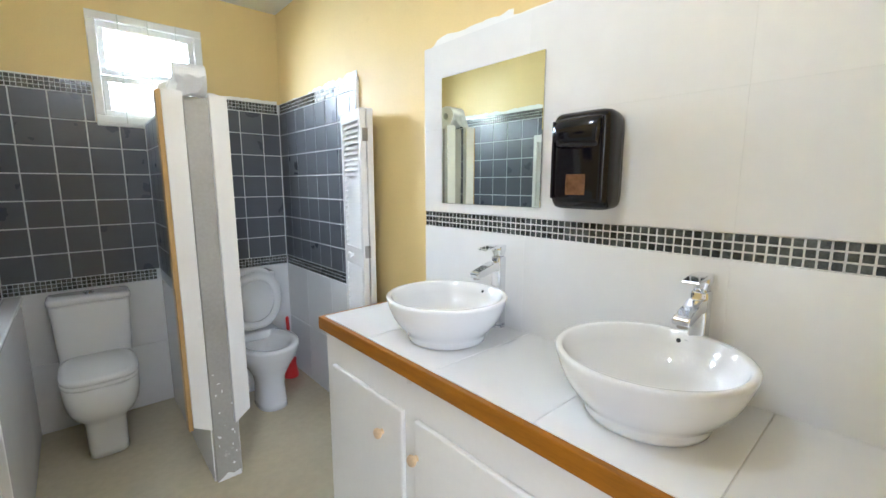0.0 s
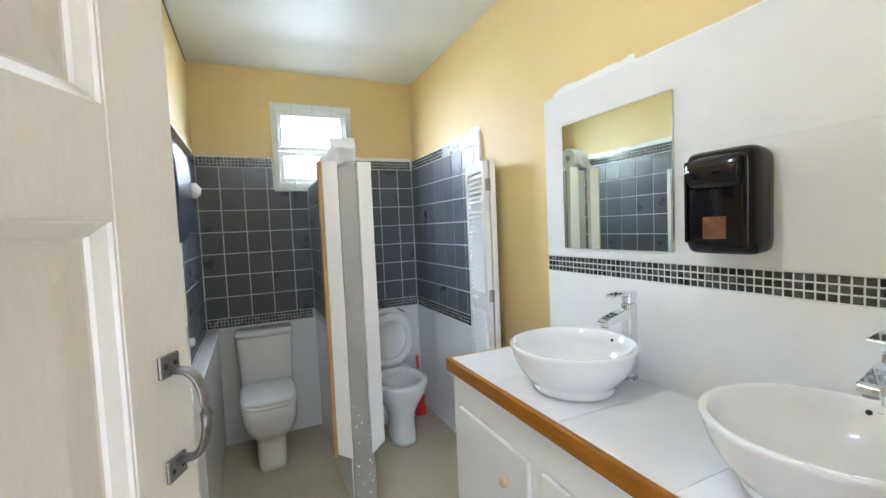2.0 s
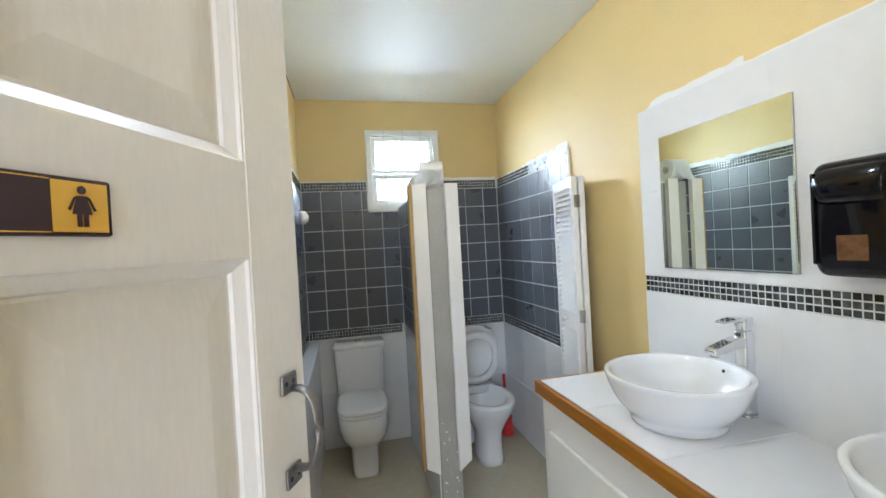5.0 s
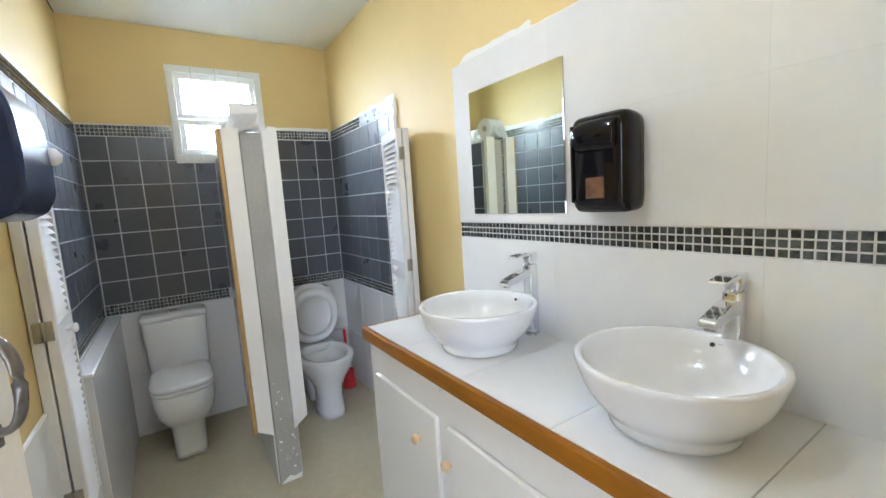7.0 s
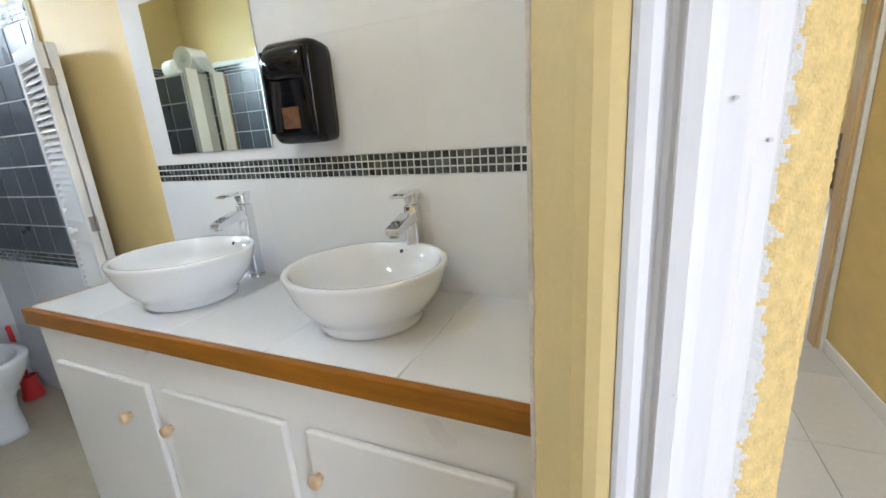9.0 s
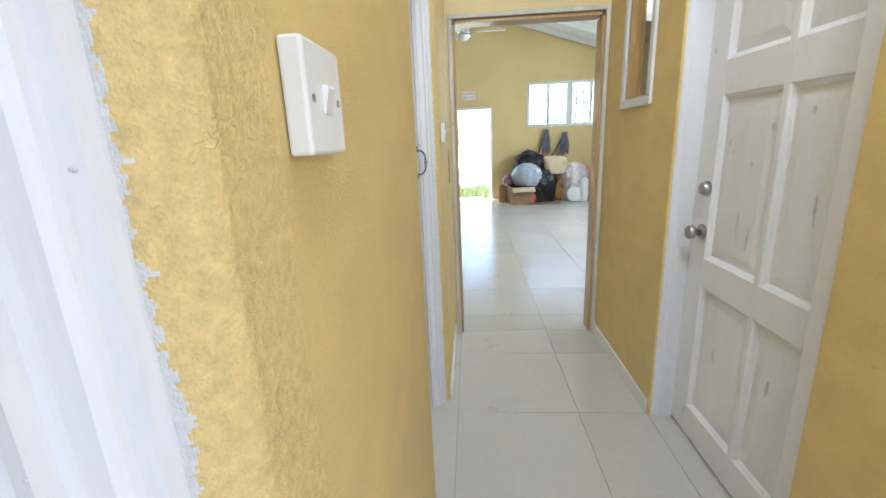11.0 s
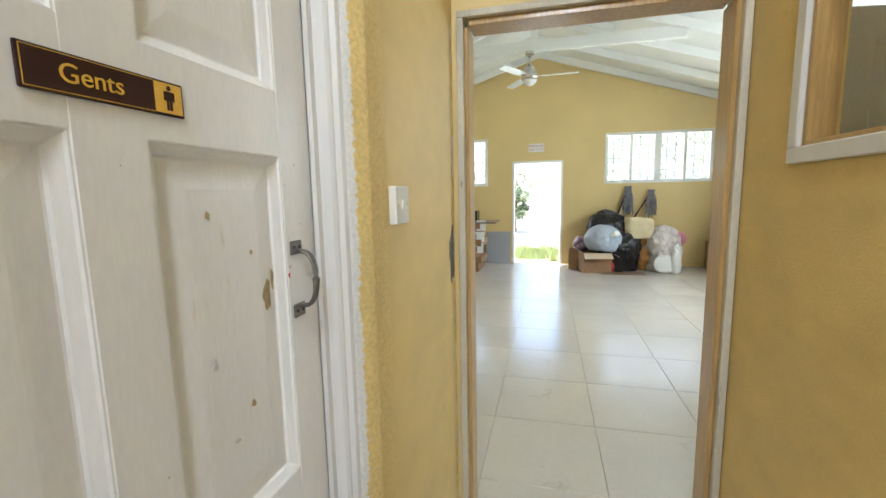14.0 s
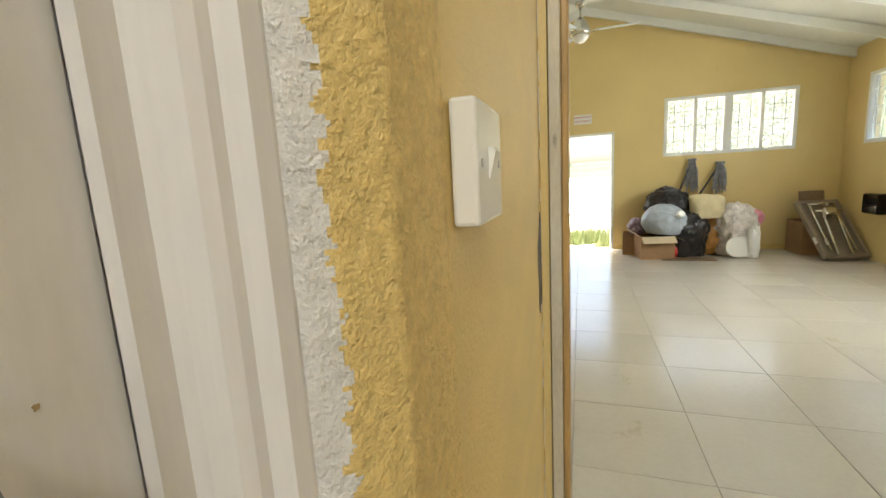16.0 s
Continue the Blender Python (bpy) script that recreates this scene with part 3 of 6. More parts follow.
rough_plaster([(3.7660, 0.4560), (3.7690, 0.4420), (3.777, 0.431), (3.790, 0.420), (3.7985, 0.4135), (3.803, 0.4118), (3.885, 0.4118)], 2.0, 0.025, 0.118)
rough_plaster([(2.0620, 0.4560), (2.0645, 0.4400), (2.076, 0.424), (2.086, 0.4145), (2.0925, 0.4118), (2.172, 0.4118)], 5.0, 0.013, 0.063, 0.0014)


def panel_door(name, width, height, cols, bands, m, material, label, flip=1):
    """A framed door: face to -y, hinge at x = 0. cols: panel spans; bands: panel heights (z0, z1)."""
    d = thing(name, label, "door", m, kind="structure")
    th, rec = 0.042, 0.013
    xs = [0] + [v for c in cols for v in c] + [width]
    for i in range(0, len(xs), 2):
        z0, z1 = (0.008, height) if i in (0, len(xs) - 2) else (bands[0][0], bands[-1][1])
        part("stile", block(xs[i], xs[i + 1], 0, th, z0, z1, bevel=0.0015, seg=1), material, d)
    zs = [0.008] + [v for b in bands for v in b] + [height]
    for i in range(0, len(zs), 2):
        part("rail", block(xs[1], xs[-2], 0.0006, th - 0.0006, zs[i], zs[i + 1]), material, d)
    for c0, c1 in cols:
        for b0, b1 in bands:
            bm = bmesh.new()
            # sloping moulding round a raised field
            def ring(i, y):
                return [bm.verts.new(v) for v in ((c0 + i, y, b0 + i), (c1 - i, y, b0 + i), (c1 - i, y, b1 - i), (c0 + i, y, b1 - i))]
            rings = [ring(-0.002, 0.001), ring(0.002, 0.0015), ring(0.004, 0.005), ring(0.015, rec), ring(0.017, rec + 0.004), ring(0.020, rec + 0.0045), ring(0.050, rec - 0.0005), ring(0.056, rec - 0.0012)]
            for a, b in zip(rings, rings[1:]):
                for k in range(4):
                    bm.faces.new((a[k], a[(k + 1) % 4], b[(k + 1) % 4], b[k]))
            bm.faces.new(rings[-1])
            back = ring(-0.002, th - 0.01)
            bm.faces.new(back[::-1])
            bmesh.ops.recalc_face_normals(bm, faces=bm.faces[:])
            part("panel", bm, material, d)
    return d


def pull_handle(parent, x, z0, z1, material):
    """A cast D pull with two screwed plates; it stands out to -y."""
    g = new("pull_handle")
    g.parent = parent
    g["label"] = "worn pewter D-shaped pull handle"
    for z, s in ((z1, 1), (z0, -1)):
        part("plate", block(x - 0.016, x + 0.016, -0.0045, 0, z - 0.0125, z + 0.0125, bevel=0.002, seg=2), material, g)
        for sx in (-0.0085, 0.0075):
            bm = bmesh.new()
            tube(bm, [(x + sx, -0.0040, z + 0.001 * s), (x + sx, -0.0050, z + 0.001 * s)], 0.0031, 10)
            part("screw", bm, DARK, g)
    pts = []
    for i in range(19):
        a = math.pi * i / 18
        pts.append((x + 0.004, -0.003 - 0.034 * math.sin(a) ** 0.62, (z0 + z1) / 2 + ((z1 - z0) / 2 - 0.007) * math.copysign(abs(math.cos(a)) ** 0.85, math.cos(a))))
    part("grip", tube(bmesh.new(), pts, 0.0078, 14, 0.55), material, g, smooth=True)
    return g


def door_sign(parent, x0, x1, z0, z1, text, woman):
    """A dark plate with a gold field and pictogram, screwed to a door."""
    g = new("sign")
    g.parent = parent
    g["label"] = "dark sign plate with a gold pictogram field"
    part("plate", block(x0, x1, -0.004, 0, z0, z1, bevel=0.002, seg=2), SIGN_DARK, g)
    w = (x1 - x0)
    gx = x1 - 0.235 * w
    part("gold_field", block(gx, x1 - 0.004, -0.0048, -0.004, z0 + 0.003, z1 - 0.003), GOLD, g)
    bm = bmesh.new()
    for a, b, c, e in ((x0 + 0.003, gx - 0.001, z0 + 0.0025, z0 + 0.0032), (x0 + 0.003, gx - 0.001, z1 - 0.0032, z1 - 0.0025), (x0 + 0.003, x0 + 0.0037, z0 + 0.0025, z1 - 0.0025)):
        box(bm, a, b, -0.0046, -0.004, c, e)
    part("gold_line", bm, GOLD, g)
    cx, cz, s = (gx + x1 - 0.004) / 2, (z0 + z1) / 2, (z1 - z0) / 0.04
    bm = bmesh.new()
    head = [(cx + 0.0028 * s * math.cos(2 * math.pi * k / 14), cz + s * (0.0115 + 0.0028 * math.sin(2 * math.pi * k / 14))) for k in range(14)]
    prism(bm, head, "y", -0.0056, -0.0049)
    if woman:
        prism(bm, [(cx - 0.003 * s, cz + 0.0075 * s), (cx + 0.003 * s, cz + 0.0075 * s), (cx + 0.0065 * s, cz - 0.005 * s), (cx - 0.0065 * s, cz - 0.005 * s)], "y", -0.0056, -0.0049)
        for k in (-1, 1):
            prism(bm, [(cx + k * 0.0035 * s, cz + 0.0072 * s), (cx + k * 0.0052 * s, cz + 0.0062 * s), (cx + k * 0.0092 * s, cz - 0.002 * s), (cx + k * 0.0078 * s, cz - 0.0026 * s)], "y", -0.0056, -0.0049)
    else:
        box(bm, cx - 0.004 * s, cx + 0.004 * s, -0.0056, -0.0049, cz - 0.002 * s, cz + 0.0078 * s)
        for k in (-1, 1):
            box(bm, cx + k * 0.0058 * s - 0.0012 * s, cx + k * 0.0058 * s + 0.0012 * s, -0.0056, -0.0049, cz - 0.003 * s, cz + 0.0075 * s)
    for k in (-1, 1):
        box(bm, cx + k * 0.0021 * s - 0.0016 * s, cx + k * 0.0021 * s + 0.0016 * s, -0.0055, -0.005, cz - 0.0135 * s, cz - 0.001 * s)
    part("pictogram", bm, SIGN_DARK, g)
    if text:
        writing("lettering", text, 0.0255, pose((x0 + gx) / 2 - 0.002, -0.0044, cz, 90, 0, 0), GOLD, g)
    return g


BANDS = [(0.20, 0.75), (0.885, 1.452), (1.556, 1.90)]
gents = panel_door("door_1", 0.6975, 2.0, [(0.062, 0.285), (0.365, 0.607)], BANDS, pose(3.030, 0.502, 0), DOOR_WHITE, "closed white panelled washroom door with stained worn paint")
pull_handle(gents, 0.632, 1.18, 1.294, PEWTER)
door_sign(gents, 0.247, 0.416, 1.481, 1.521, "Gents", False)

ladies = panel_door("door_2", 0.767, 2.0, [(0.085, 0.335), (0.432, 0.672)], BANDS, pose(1.25, 0.58, FZ - 0.05, 0, 0, 65.3), DOOR_CREAM, "open cream-white panelled washroom door with a pull handle")
pull_handle(ladies, 0.727, 1.18, 1.294, PEWTER)
door_sign(ladies, 0.345, 0.515, 1.473, 1.513, "", True)

# storage door in the south wall, seen from the corridor: its face looks to +y
store = panel_door("door_3", 0.775, 2.0, [(0.135, 0.44), (0.465, 0.69)], [(0.14, 0.70), (0.815, 1.44), (1.556, 1.92)], pose(3.680, -0.652, 0.004, 0, 0, 180), DOOR_WHITE, "closed whitewashed panelled door with two round knobs")
for z, r, out in ((0.92, 0.029, 0.062), (1.095, 0.027, 0.034)):
    k = new("knob" if out > 0.05 else "deadbolt")
    k.parent = store
    k["label"] = "round satin steel door knob" if out > 0.05 else "round satin steel deadbolt cylinder"
    x = 0.105
    bm = bmesh.new()
    tube(bm, [(x, 0, z), (x, -0.004, z), (x, -0.008, z)], r * (1.08 if out > 0.05 else 1.1), 24)
    part("rose", bm, STEEL, k, smooth=False)
    bm = bmesh.new()
    if out > 0.05:
        prof = [(0.008, 0.012), (0.026, 0.012), (0.032, 0.02), (0.040, 0.027), (0.054, 0.028), (0.060, 0.024), (0.063, 0.012)]
    else:
        prof = [(0.006, 0.026), (0.018, 0.025), (0.026, 0.021), (0.028, 0.012)]
    loops = [[bm.verts.new((x + rr * math.cos(2 * math.pi * i / 24), -y, z + rr * math.sin(2 * math.pi * i / 24))) for i in range(24)] for y, rr in prof]
    for a, b in zip(loops, loops[1:]):
        for i in range(24):
            bm.faces.new((a[i], a[(i + 1) % 24], b[(i + 1) % 24], b[i]))
    bm.faces.new(loops[-1])
    bmesh.ops.recalc_face_normals(bm, faces=bm.faces[:])
    part("grip" if out > 0.05 else "cylinder", bm, STEEL, k, smooth=True)

f = thing("door_frame_store", "white door frame round the storage door", "door frame", kind="structure")
sp = [(0, -0.561), (0.061, -0.561), (0.066, -0.565), (0.069, -0.582), (0.074, -0.590), (0.075, -0.651), (0.062, -0.652), (0.062, -0.70), (0, -0.70)]
part("jamb", prism(bmesh.new(), [(3.674 + 0.060 - p, q) for p, q in sp], "z", 0, 2.06), FRAME_WHITE, f)
part("jamb", prism(bmesh.new(), [(2.83 + p, q) for p, q in sp], "z", 0, 2.06), FRAME_WHITE, f)
part("head", prism(bmesh.new(), [(q, 2.06 - p) for p, q in sp], "x", 2.892, 3.672), FRAME_WHITE, f)

# frame at the end of the corridor
f = thing("door_frame_room", "scuffed grey and bare wood door frame without a stop", "door frame", kind="structure")
for y, s in ((0.392, -1), (-0.547, 1)):
    def sy(v):
        return y + s * v
    part("jamb", block(4.568, 4.72, min(sy(0), sy(0.024)), max(sy(0), sy(0.024)), 0, 2.012, bevel=0.002, seg=1), BARE_GREY, f)
    part("wood_stop", block(4.590, 4.705, min(sy(0.0245), sy(0.040)), max(sy(0.0245), sy(0.040)), 0, 1.985, bevel=0.003, seg=1), OAK_POST, f, "bare orange-brown wood strip")
part("head", block(4.568, 4.72, -0.547, 0.392, 2.0125, 2.036, bevel=0.002, seg=1), BARE_GREY, f)
part("head_stop", block(4.590, 4.705, -0.506, 0.351, 1.990, 2.0120, bevel=0.002, seg=1), OAK_POST, f)
leaf = panel_door("door_4", 0.83, 1.97, [(0.1, 0.365), (0.465, 0.73)], [(0.2, 0.75), (0.885, 1.44), (1.55, 1.87)], pose(4.735, -0.54, 0.012, 0, 0, -82), DOOR_WHITE, "white panelled door standing open into the big room")
for z in (0.22, 1.72):
    bm = block(-0.004, 0.012, -0.006, 0.03, z - 0.045, z + 0.045)
    part("hinge", bm, PEWTER, leaf, "dull metal butt hinge")

# hatch in the south wall
hw = thing("window_1", "small open hatch with a white frame and bare wood lining", "window", kind="structure")
bm = bmesh.new()
for a in ((3.912, 4.293, 1.444, 1.484), (3.912, 4.293, 2.10, 2.14), (3.912, 3.952, 1.4845, 2.0995), (4.253, 4.293, 1.4845, 2.0995)):
    box(bm, a[0], a[1], HS + 0.001, HS + 0.016, a[2], a[3], bevel=0.003, seg=1)
part("window_frame", bm, FRAME_WHITE, hw)
bm = bmesh.new()
box(bm, 3.9505, 3.962, HS - 0.062, HS, 1.484, 2.098)
box(bm, 4.243, 4.2545, HS - 0.062, HS, 1.484, 2.098)
part("lining", bm, OAK_POST, hw, "bare wood lining")
part("window_sill", block(3.9625, 4.2425, HS - 0.09, HS, 1.4835, 1.497, bevel=0.002, seg=1), OAK_POST, hw)

# baseboards
tagged(part("baseboard", block(3.802, 4.567, HN - 0.011, HN - 0.001, 0, 0.075, bevel=0.003, seg=1), BOARD_WHITE), "white baseboard along the yellow wall", kind="structure")
tagged(part("baseboard", block(3.690, 4.567, HS + 0.001, HS + 0.011, 0, 0.075, bevel=0.003, seg=1), BOARD_WHITE), kind="structure")
tagged(part("baseboard", block(2.10, 2.95, HN - 0.011, HN - 0.001, 0, 0.075, bevel=0.003, seg=1), BOARD_WHITE), kind="structure")
tagged(part("baseboard", block(EX - 0.012, EX - 0.001, SW, -0.27, 0, 0.08, bevel=0.003, seg=1), YELLOW_ROUGH), kind="structure")


def light_switch(x0, x1, z0, z1):
    s = thing("light_switch", "white square one-gang rocker light switch on a yellow wall", "light switch", pose((x0 + x1) / 2, HN - 0.001, (z0 + z1) / 2), "light switches")
    w, h = (x1 - x0) / 2, (z1 - z0) / 2
    part("plate", block(-w, w, -0.019, 0, -h, h, bevel=0.003, seg=2), SWITCH_WHITE, s)
    part("rocker", prism(bmesh.new(), [(-0.0188, -0.011), (-0.0200, -0.011), (-0.0245, 0.009), (-0.0230, 0.012), (-0.0188, 0.012)], "x", -0.0080, 0.0080), SWITCH_WHITE, s)
    for k in (-1, 1):
        part("screw", tube(bmesh.new(), [(k * 0.030, -0.0190, 0), (k * 0.030, -0.0198, 0)], 0.0032, 10), STEEL, s)
    return s


light_switch(3.894, 3.982, 1.317, 1.404)
light_switch(2.185, 2.271, 1.315, 1.401)


# ---- washroom tiling ----
def tile_field(parent, name, meshes, u_lines, z_lines, place, facing, gap, d, material, bevel=0.0012):
    """Tiles between grid lines, each an object of its own on shared meshes."""
    for u0, u1 in zip(u_lines, u_lines[1:]):
        for z0, z1 in zip(z_lines, z_lines[1:]):
            w, h = round(u1 - u0 - gap, 4), round(z1 - z0 - gap, 4)
            key = (w, h, d, material.name)
            if key not in meshes:
                meshes[key] = piece_mesh(name, w, h, d, bevel, material)
            ob = new(name, meshes[key])
            ob.parent = parent
            ob.matrix_basis = place((u0 + u1) / 2, (z0 + z1) / 2) @ pose(0, 0, 0, 0, 0, face_turn(facing))


def grid(a, b, first, pitch):
    """Grid lines from a to b, the first full line at first."""
    out = [a]
    v = first
    while v < b - 0.02:
        if v > a + 0.02:
            out.append(v)
        v += pitch
    return out + [b]


ROWS = [0.897 + 0.1405 * k for k in range(8)]
MOS0, MOS1 = (0.835, 0.895), (1.882, 1.944)
shared = {}
rng = random.Random(5)
PX0, PX1, PY0 = 2.032, 2.150, 2.715       # stall partition

# beds behind the tiles
def bed(name, x0, x1, y0, y1, z0, z1, material=GREY_GROUT, label=""):
    return tagged(part(name, block(x0, x1, y0, y1, z0, z1), material), label, kind="structure")


B = 0.008
tiles_back = bed("tiling_back", BX0 + B, BX1 - 0.011, BY1 - B, BY1 - 0.0005, 0.833, 1.738, label="slate blue wall tiles with pale joints")
bed("tiling_back_upper", BX0 + B, 1.814, BY1 - B, BY1 - 0.0005, 1.7385, 1.946)
bed("tiling_back_upper", 2.362, BX1 - 0.011, BY1 - B, BY1 - 0.0005, 1.7385, 1.946)
tiles_side = bed("tiling_vanity_side", BX1 - 0.010, BX1 + 0.0045, 2.707, BY1 - 0.001, 0.833, 1.946, label="slate blue wall tiles with pale joints")
tiles_west = bed("tiling_west", BX0 + 0.0005, BX0 + B, 2.45, BY1 - 0.001, 0.833, 1.946, label="slate blue wall tiles with pale joints")

back_at = lambda u, z: pose(u, BY1 - B, z)
side_at = lambda u, z: pose(BX1 - 0.010, u, z)
west_at = lambda u, z: pose(BX0 + B, u, z)
# added white strip that hides the dark shaded end of the tile bed
tagged(part("tile_edge", block(BX1 - 0.012, BX1 + 0.002, 2.695, 2.7065, 0.833, 1.944, bevel=0.002, seg=1), PRIMER), "white plastered edge of the tiling", kind="structure")
tile_field(tiles_back, "tile", shared, grid(BX0 + 0.012, PX0 - 0.002, BX0 + 0.1415, 0.1415), ROWS[:7], back_at, "-y", 0.0065, 0.0025, SLATE_TILE)
tile_field(tiles_back, "tile", shared, grid(BX0 + 0.012, 1.812, BX0 + 0.1415, 0.1415), ROWS[6:8], back_at, "-y", 0.0065, 0.0025, SLATE_TILE)
tile_field(tiles_back, "tile", shared, grid(PX1 + 0.002, BX1 - 0.014, 2.262, 0.143), ROWS[:7], back_at, "-y", 0.0065, 0.0025, SLATE_TILE)
tile_field(tiles_back, "tile", shared, [2.364, 2.405, 2.548, 2.691, BX1 - 0.014], ROWS[6:8], back_at, "-y", 0.0065, 0.0025, SLATE_TILE)
tile_field(tiles_side, "tile", shared, grid(2.709, BY1 - 0.014, BY1 - 0.142 * 7, 0.142), ROWS, side_at, "-x", 0.0065, 0.0025, SLATE_TILE)
tile_field(tiles_west, "tile", shared, grid(2.455, BY1 - 0.014, BY1 - 0.142 * 9, 0.142), ROWS, west_at, "+x", 0.0065, 0.0025, SLATE_TILE)

pt = 0.0205
bands = thing("mosaic_bands", "dark glass mosaic bands above and below the slate tiles", "mosaic", kind="structure")
for z0 in (MOS0[0], MOS1[0]):
    bm = bmesh.new()
    for a, b in ((BX0 + 0.012, PX0 if z0 < 1 else 1.81), (PX1 if z0 < 1 else 2.366, BX1 - 0.012)):
        mosaic_mesh(bm, (a, BY1 - B, z0), (1, 0, 0), int((b - a) / pt), 3, pt, 0.004, "-y", rng=rng)
    mosaic_mesh(bm, (BX0 + B, 2.46, z0), (0, 1, 0), int(1.29 / pt), 3, pt, 0.004, "+x", rng=rng)
    if z0 < 1:
        mosaic_mesh(bm, (BX1 - 0.010, 2.71, z0), (0, 1, 0), int(1.04 / pt), 3, pt, 0.004, "-x", rng=rng)
    else:
        mosaic_mesh(bm, (BX1 - 0.010, 3.18, z0), (0, 1, 0), int(0.57 / pt), 3, pt, 0.004, "-x", rng=rng)
    tagged(part("mosaic_squares", bm, MOSAIC, bands), kind="stuff")
# the stretch with the bright reflection, painted in paler squares
bm = bmesh.new()
mosaic_mesh(bm, (BX1 - 0.010, 2.71, MOS1[0]), (0, 1, 0), 23, 3, pt, 0.004, "-x", rng=rng)
tagged(part("smeared_mosaic_squares", bm, GLARE_MOSAIC, bands), kind="stuff")


# white tiles below, on all stall walls
WR = [FZ, 0.445, 0.832]
white_back = bed("white_tiling_back", BX0 + B, BX1 - 0.011, BY1 - B, BY1 - 0.0005, FZ, 0.832, GROUT, "white glazed lower wall tiles")
white_side = bed("white_tiling_vanity_side", BX1 - 0.010, BX1 + 0.0045, 2.707, BY1 - 0.001, FZ, 0.832, GROUT, "white glazed lower wall tiles")
white_west = bed("white_tiling_west", BX0 + 0.0005, BX0 + B, 1.2, BY1 - 0.001, FZ, 0.832, GROUT, "white glazed lower wall tiles")
tile_field(white_back, "tile", shared, [BX0 + 0.012, 1.66, PX0 - 0.002], WR, back_at, "-y", 0.002, 0.005, WHITE_TILE, 0.001)
tile_field(white_back, "tile", shared, [PX1 + 0.002, 2.48, BX1 - 0.014], WR, back_at, "-y", 0.002, 0.005, WHITE_TILE, 0.001)
tile_field(white_side, "tile", shared, [2.709, 3.06, 3.41, BY1 - 0.014], WR, side_at, "-x", 0.002, 0.005, WHITE_TILE, 0.001)
tile_field(white_west, "tile", shared, [1.21, 1.6, 2.0, 2.4, 2.8, 3.2, BY1 - 0.014], WR, west_at, "+x", 0.002, 0.005, WHITE_TILE, 0.001)
# boxed ledge at the foot of the west wall
ledge = thing("pipe_boxing", "white tiled boxed ledge along the stall wall", "boxing", kind="structure")
part("side_panel", block(BX0 + 0.0135, 1.420, 2.66, 3.750, FZ, 0.812, bevel=0.003, seg=1), WHITE_TILE, ledge)
part("ledge_cap", block(BX0 + 0.0135, 1.428, 2.65, 3.750, 0.8125, 0.832, bevel=0.006, seg=2), CERAMIC, ledge)

# vanity wall: white tiles to head height with a mosaic strip
VX = BX1 + 0.0045
panel = thing("tiling_vanity", "large white glazed wall tiles behind the vanity", "wall tiles", kind="structure")
van_at = lambda u, z: pose(VX - 0.008, u, z)
part("tile_bed", block(VX - 0.008, VX, BY0 + 0.001, 2.153, FZ, 1.944), GROUT, panel)
tile_field(panel, "tile", shared, [0.592, 1.02, 1.62, 2.152], [0.56, 0.895, 1.2275], van_at, "-x", 0.0002, 0.005, WHITE_TILE, 0.0003)
tile_field(panel, "tile", shared, [0.592, 1.02, 1.62, 2.152], [1.2925, 1.621, 1.944], van_at, "-x", 0.0002, 0.005, WHITE_TILE, 0.0003)
mp = 0.02135
sq = piece_mesh("mosaic_square", mp * 0.79, mp * 0.79, 0.0026, 0.0010, MOSAIC_PIECE)
for i in range(73):
    for j in range(3):
        ob = new("mosaic_square", sq)
        ob.parent = panel
        ob.matrix_basis = van_at(0.594 + mp * (i + 0.5) + rng.uniform(-0.0004, 0.0004), 1.2282 + mp * (j + 0.5)) @ pose(0, 0, 0, 0, 90 * rng.randrange(4), -90)


def ragged(name, axis_place, u0, u1, base, top, step, seed, material, amp=0.012, d=0.002):
    """Brushed-on primer with an uneven upper edge, a thin skin on the wall."""
    r = random.Random(seed)
    bm = bmesh.new()
    n = max(3, int(abs(u1 - u0) / step))
    rows = []
    h = 0
    for i in range(n + 1):
        u = u0 + (u1 - u0) * i / n
        h = 0.6 * h + r.uniform(-amp, amp)
        rows.append([bm.verts.new(axis_place(u, base(u), 0)), bm.verts.new(axis_place(u, base(u), d)), bm.verts.new(axis_place(u, top(u) + h, d)), bm.verts.new(axis_place(u, top(u) + h, 0))])
    for a, b in zip(rows, rows[1:]):
        for k in range(3):
            bm.faces.new((a[k], b[k], b[k + 1], a[k + 1]))
    bm.faces.new(rows[0])
    bm.faces.new(rows[-1][::-1])
    bmesh.ops.recalc_face_normals(bm, faces=bm.faces[:])
    return tagged(part(name, bm, material), "uneven brushed white primer edge", kind="structure")


on_van = lambda u, z, d: (BX1 + 0.005 - 0.0005 - d, u, z)
ragged("primer_patch", on_van, 0.60, 1.70, lambda u: 1.944, lambda u: 1.957, 0.03, 1, PRIMER, 0.003)
ragged("primer_patch", on_van, 1.70, 2.145, lambda u: 1.944, lambda u: 1.972 - 0.6 * max(0, u - 2.08), 0.02, 2, PRIMER, 0.004)
ragged("primer_patch", on_van, 2.715, 3.3, lambda u: 1.946, lambda u: 1.985 - 0.05 * (u - 2.7), 0.025, 3, PRIMER, 0.012)
ragged("primer_patch", on_van, 3.3, 3.75, lambda u: 1.946, lambda u: 1.955, 0.03, 4, PRIMER, 0.004)
on_back = lambda u, z, d: (u, BY1 - 0.0005 - d, z)
ragged("primer_patch", on_back, 2.365, 2.80, lambda u: 1.946, lambda u: 1.965, 0.02, 6, PRIMER, 0.005)
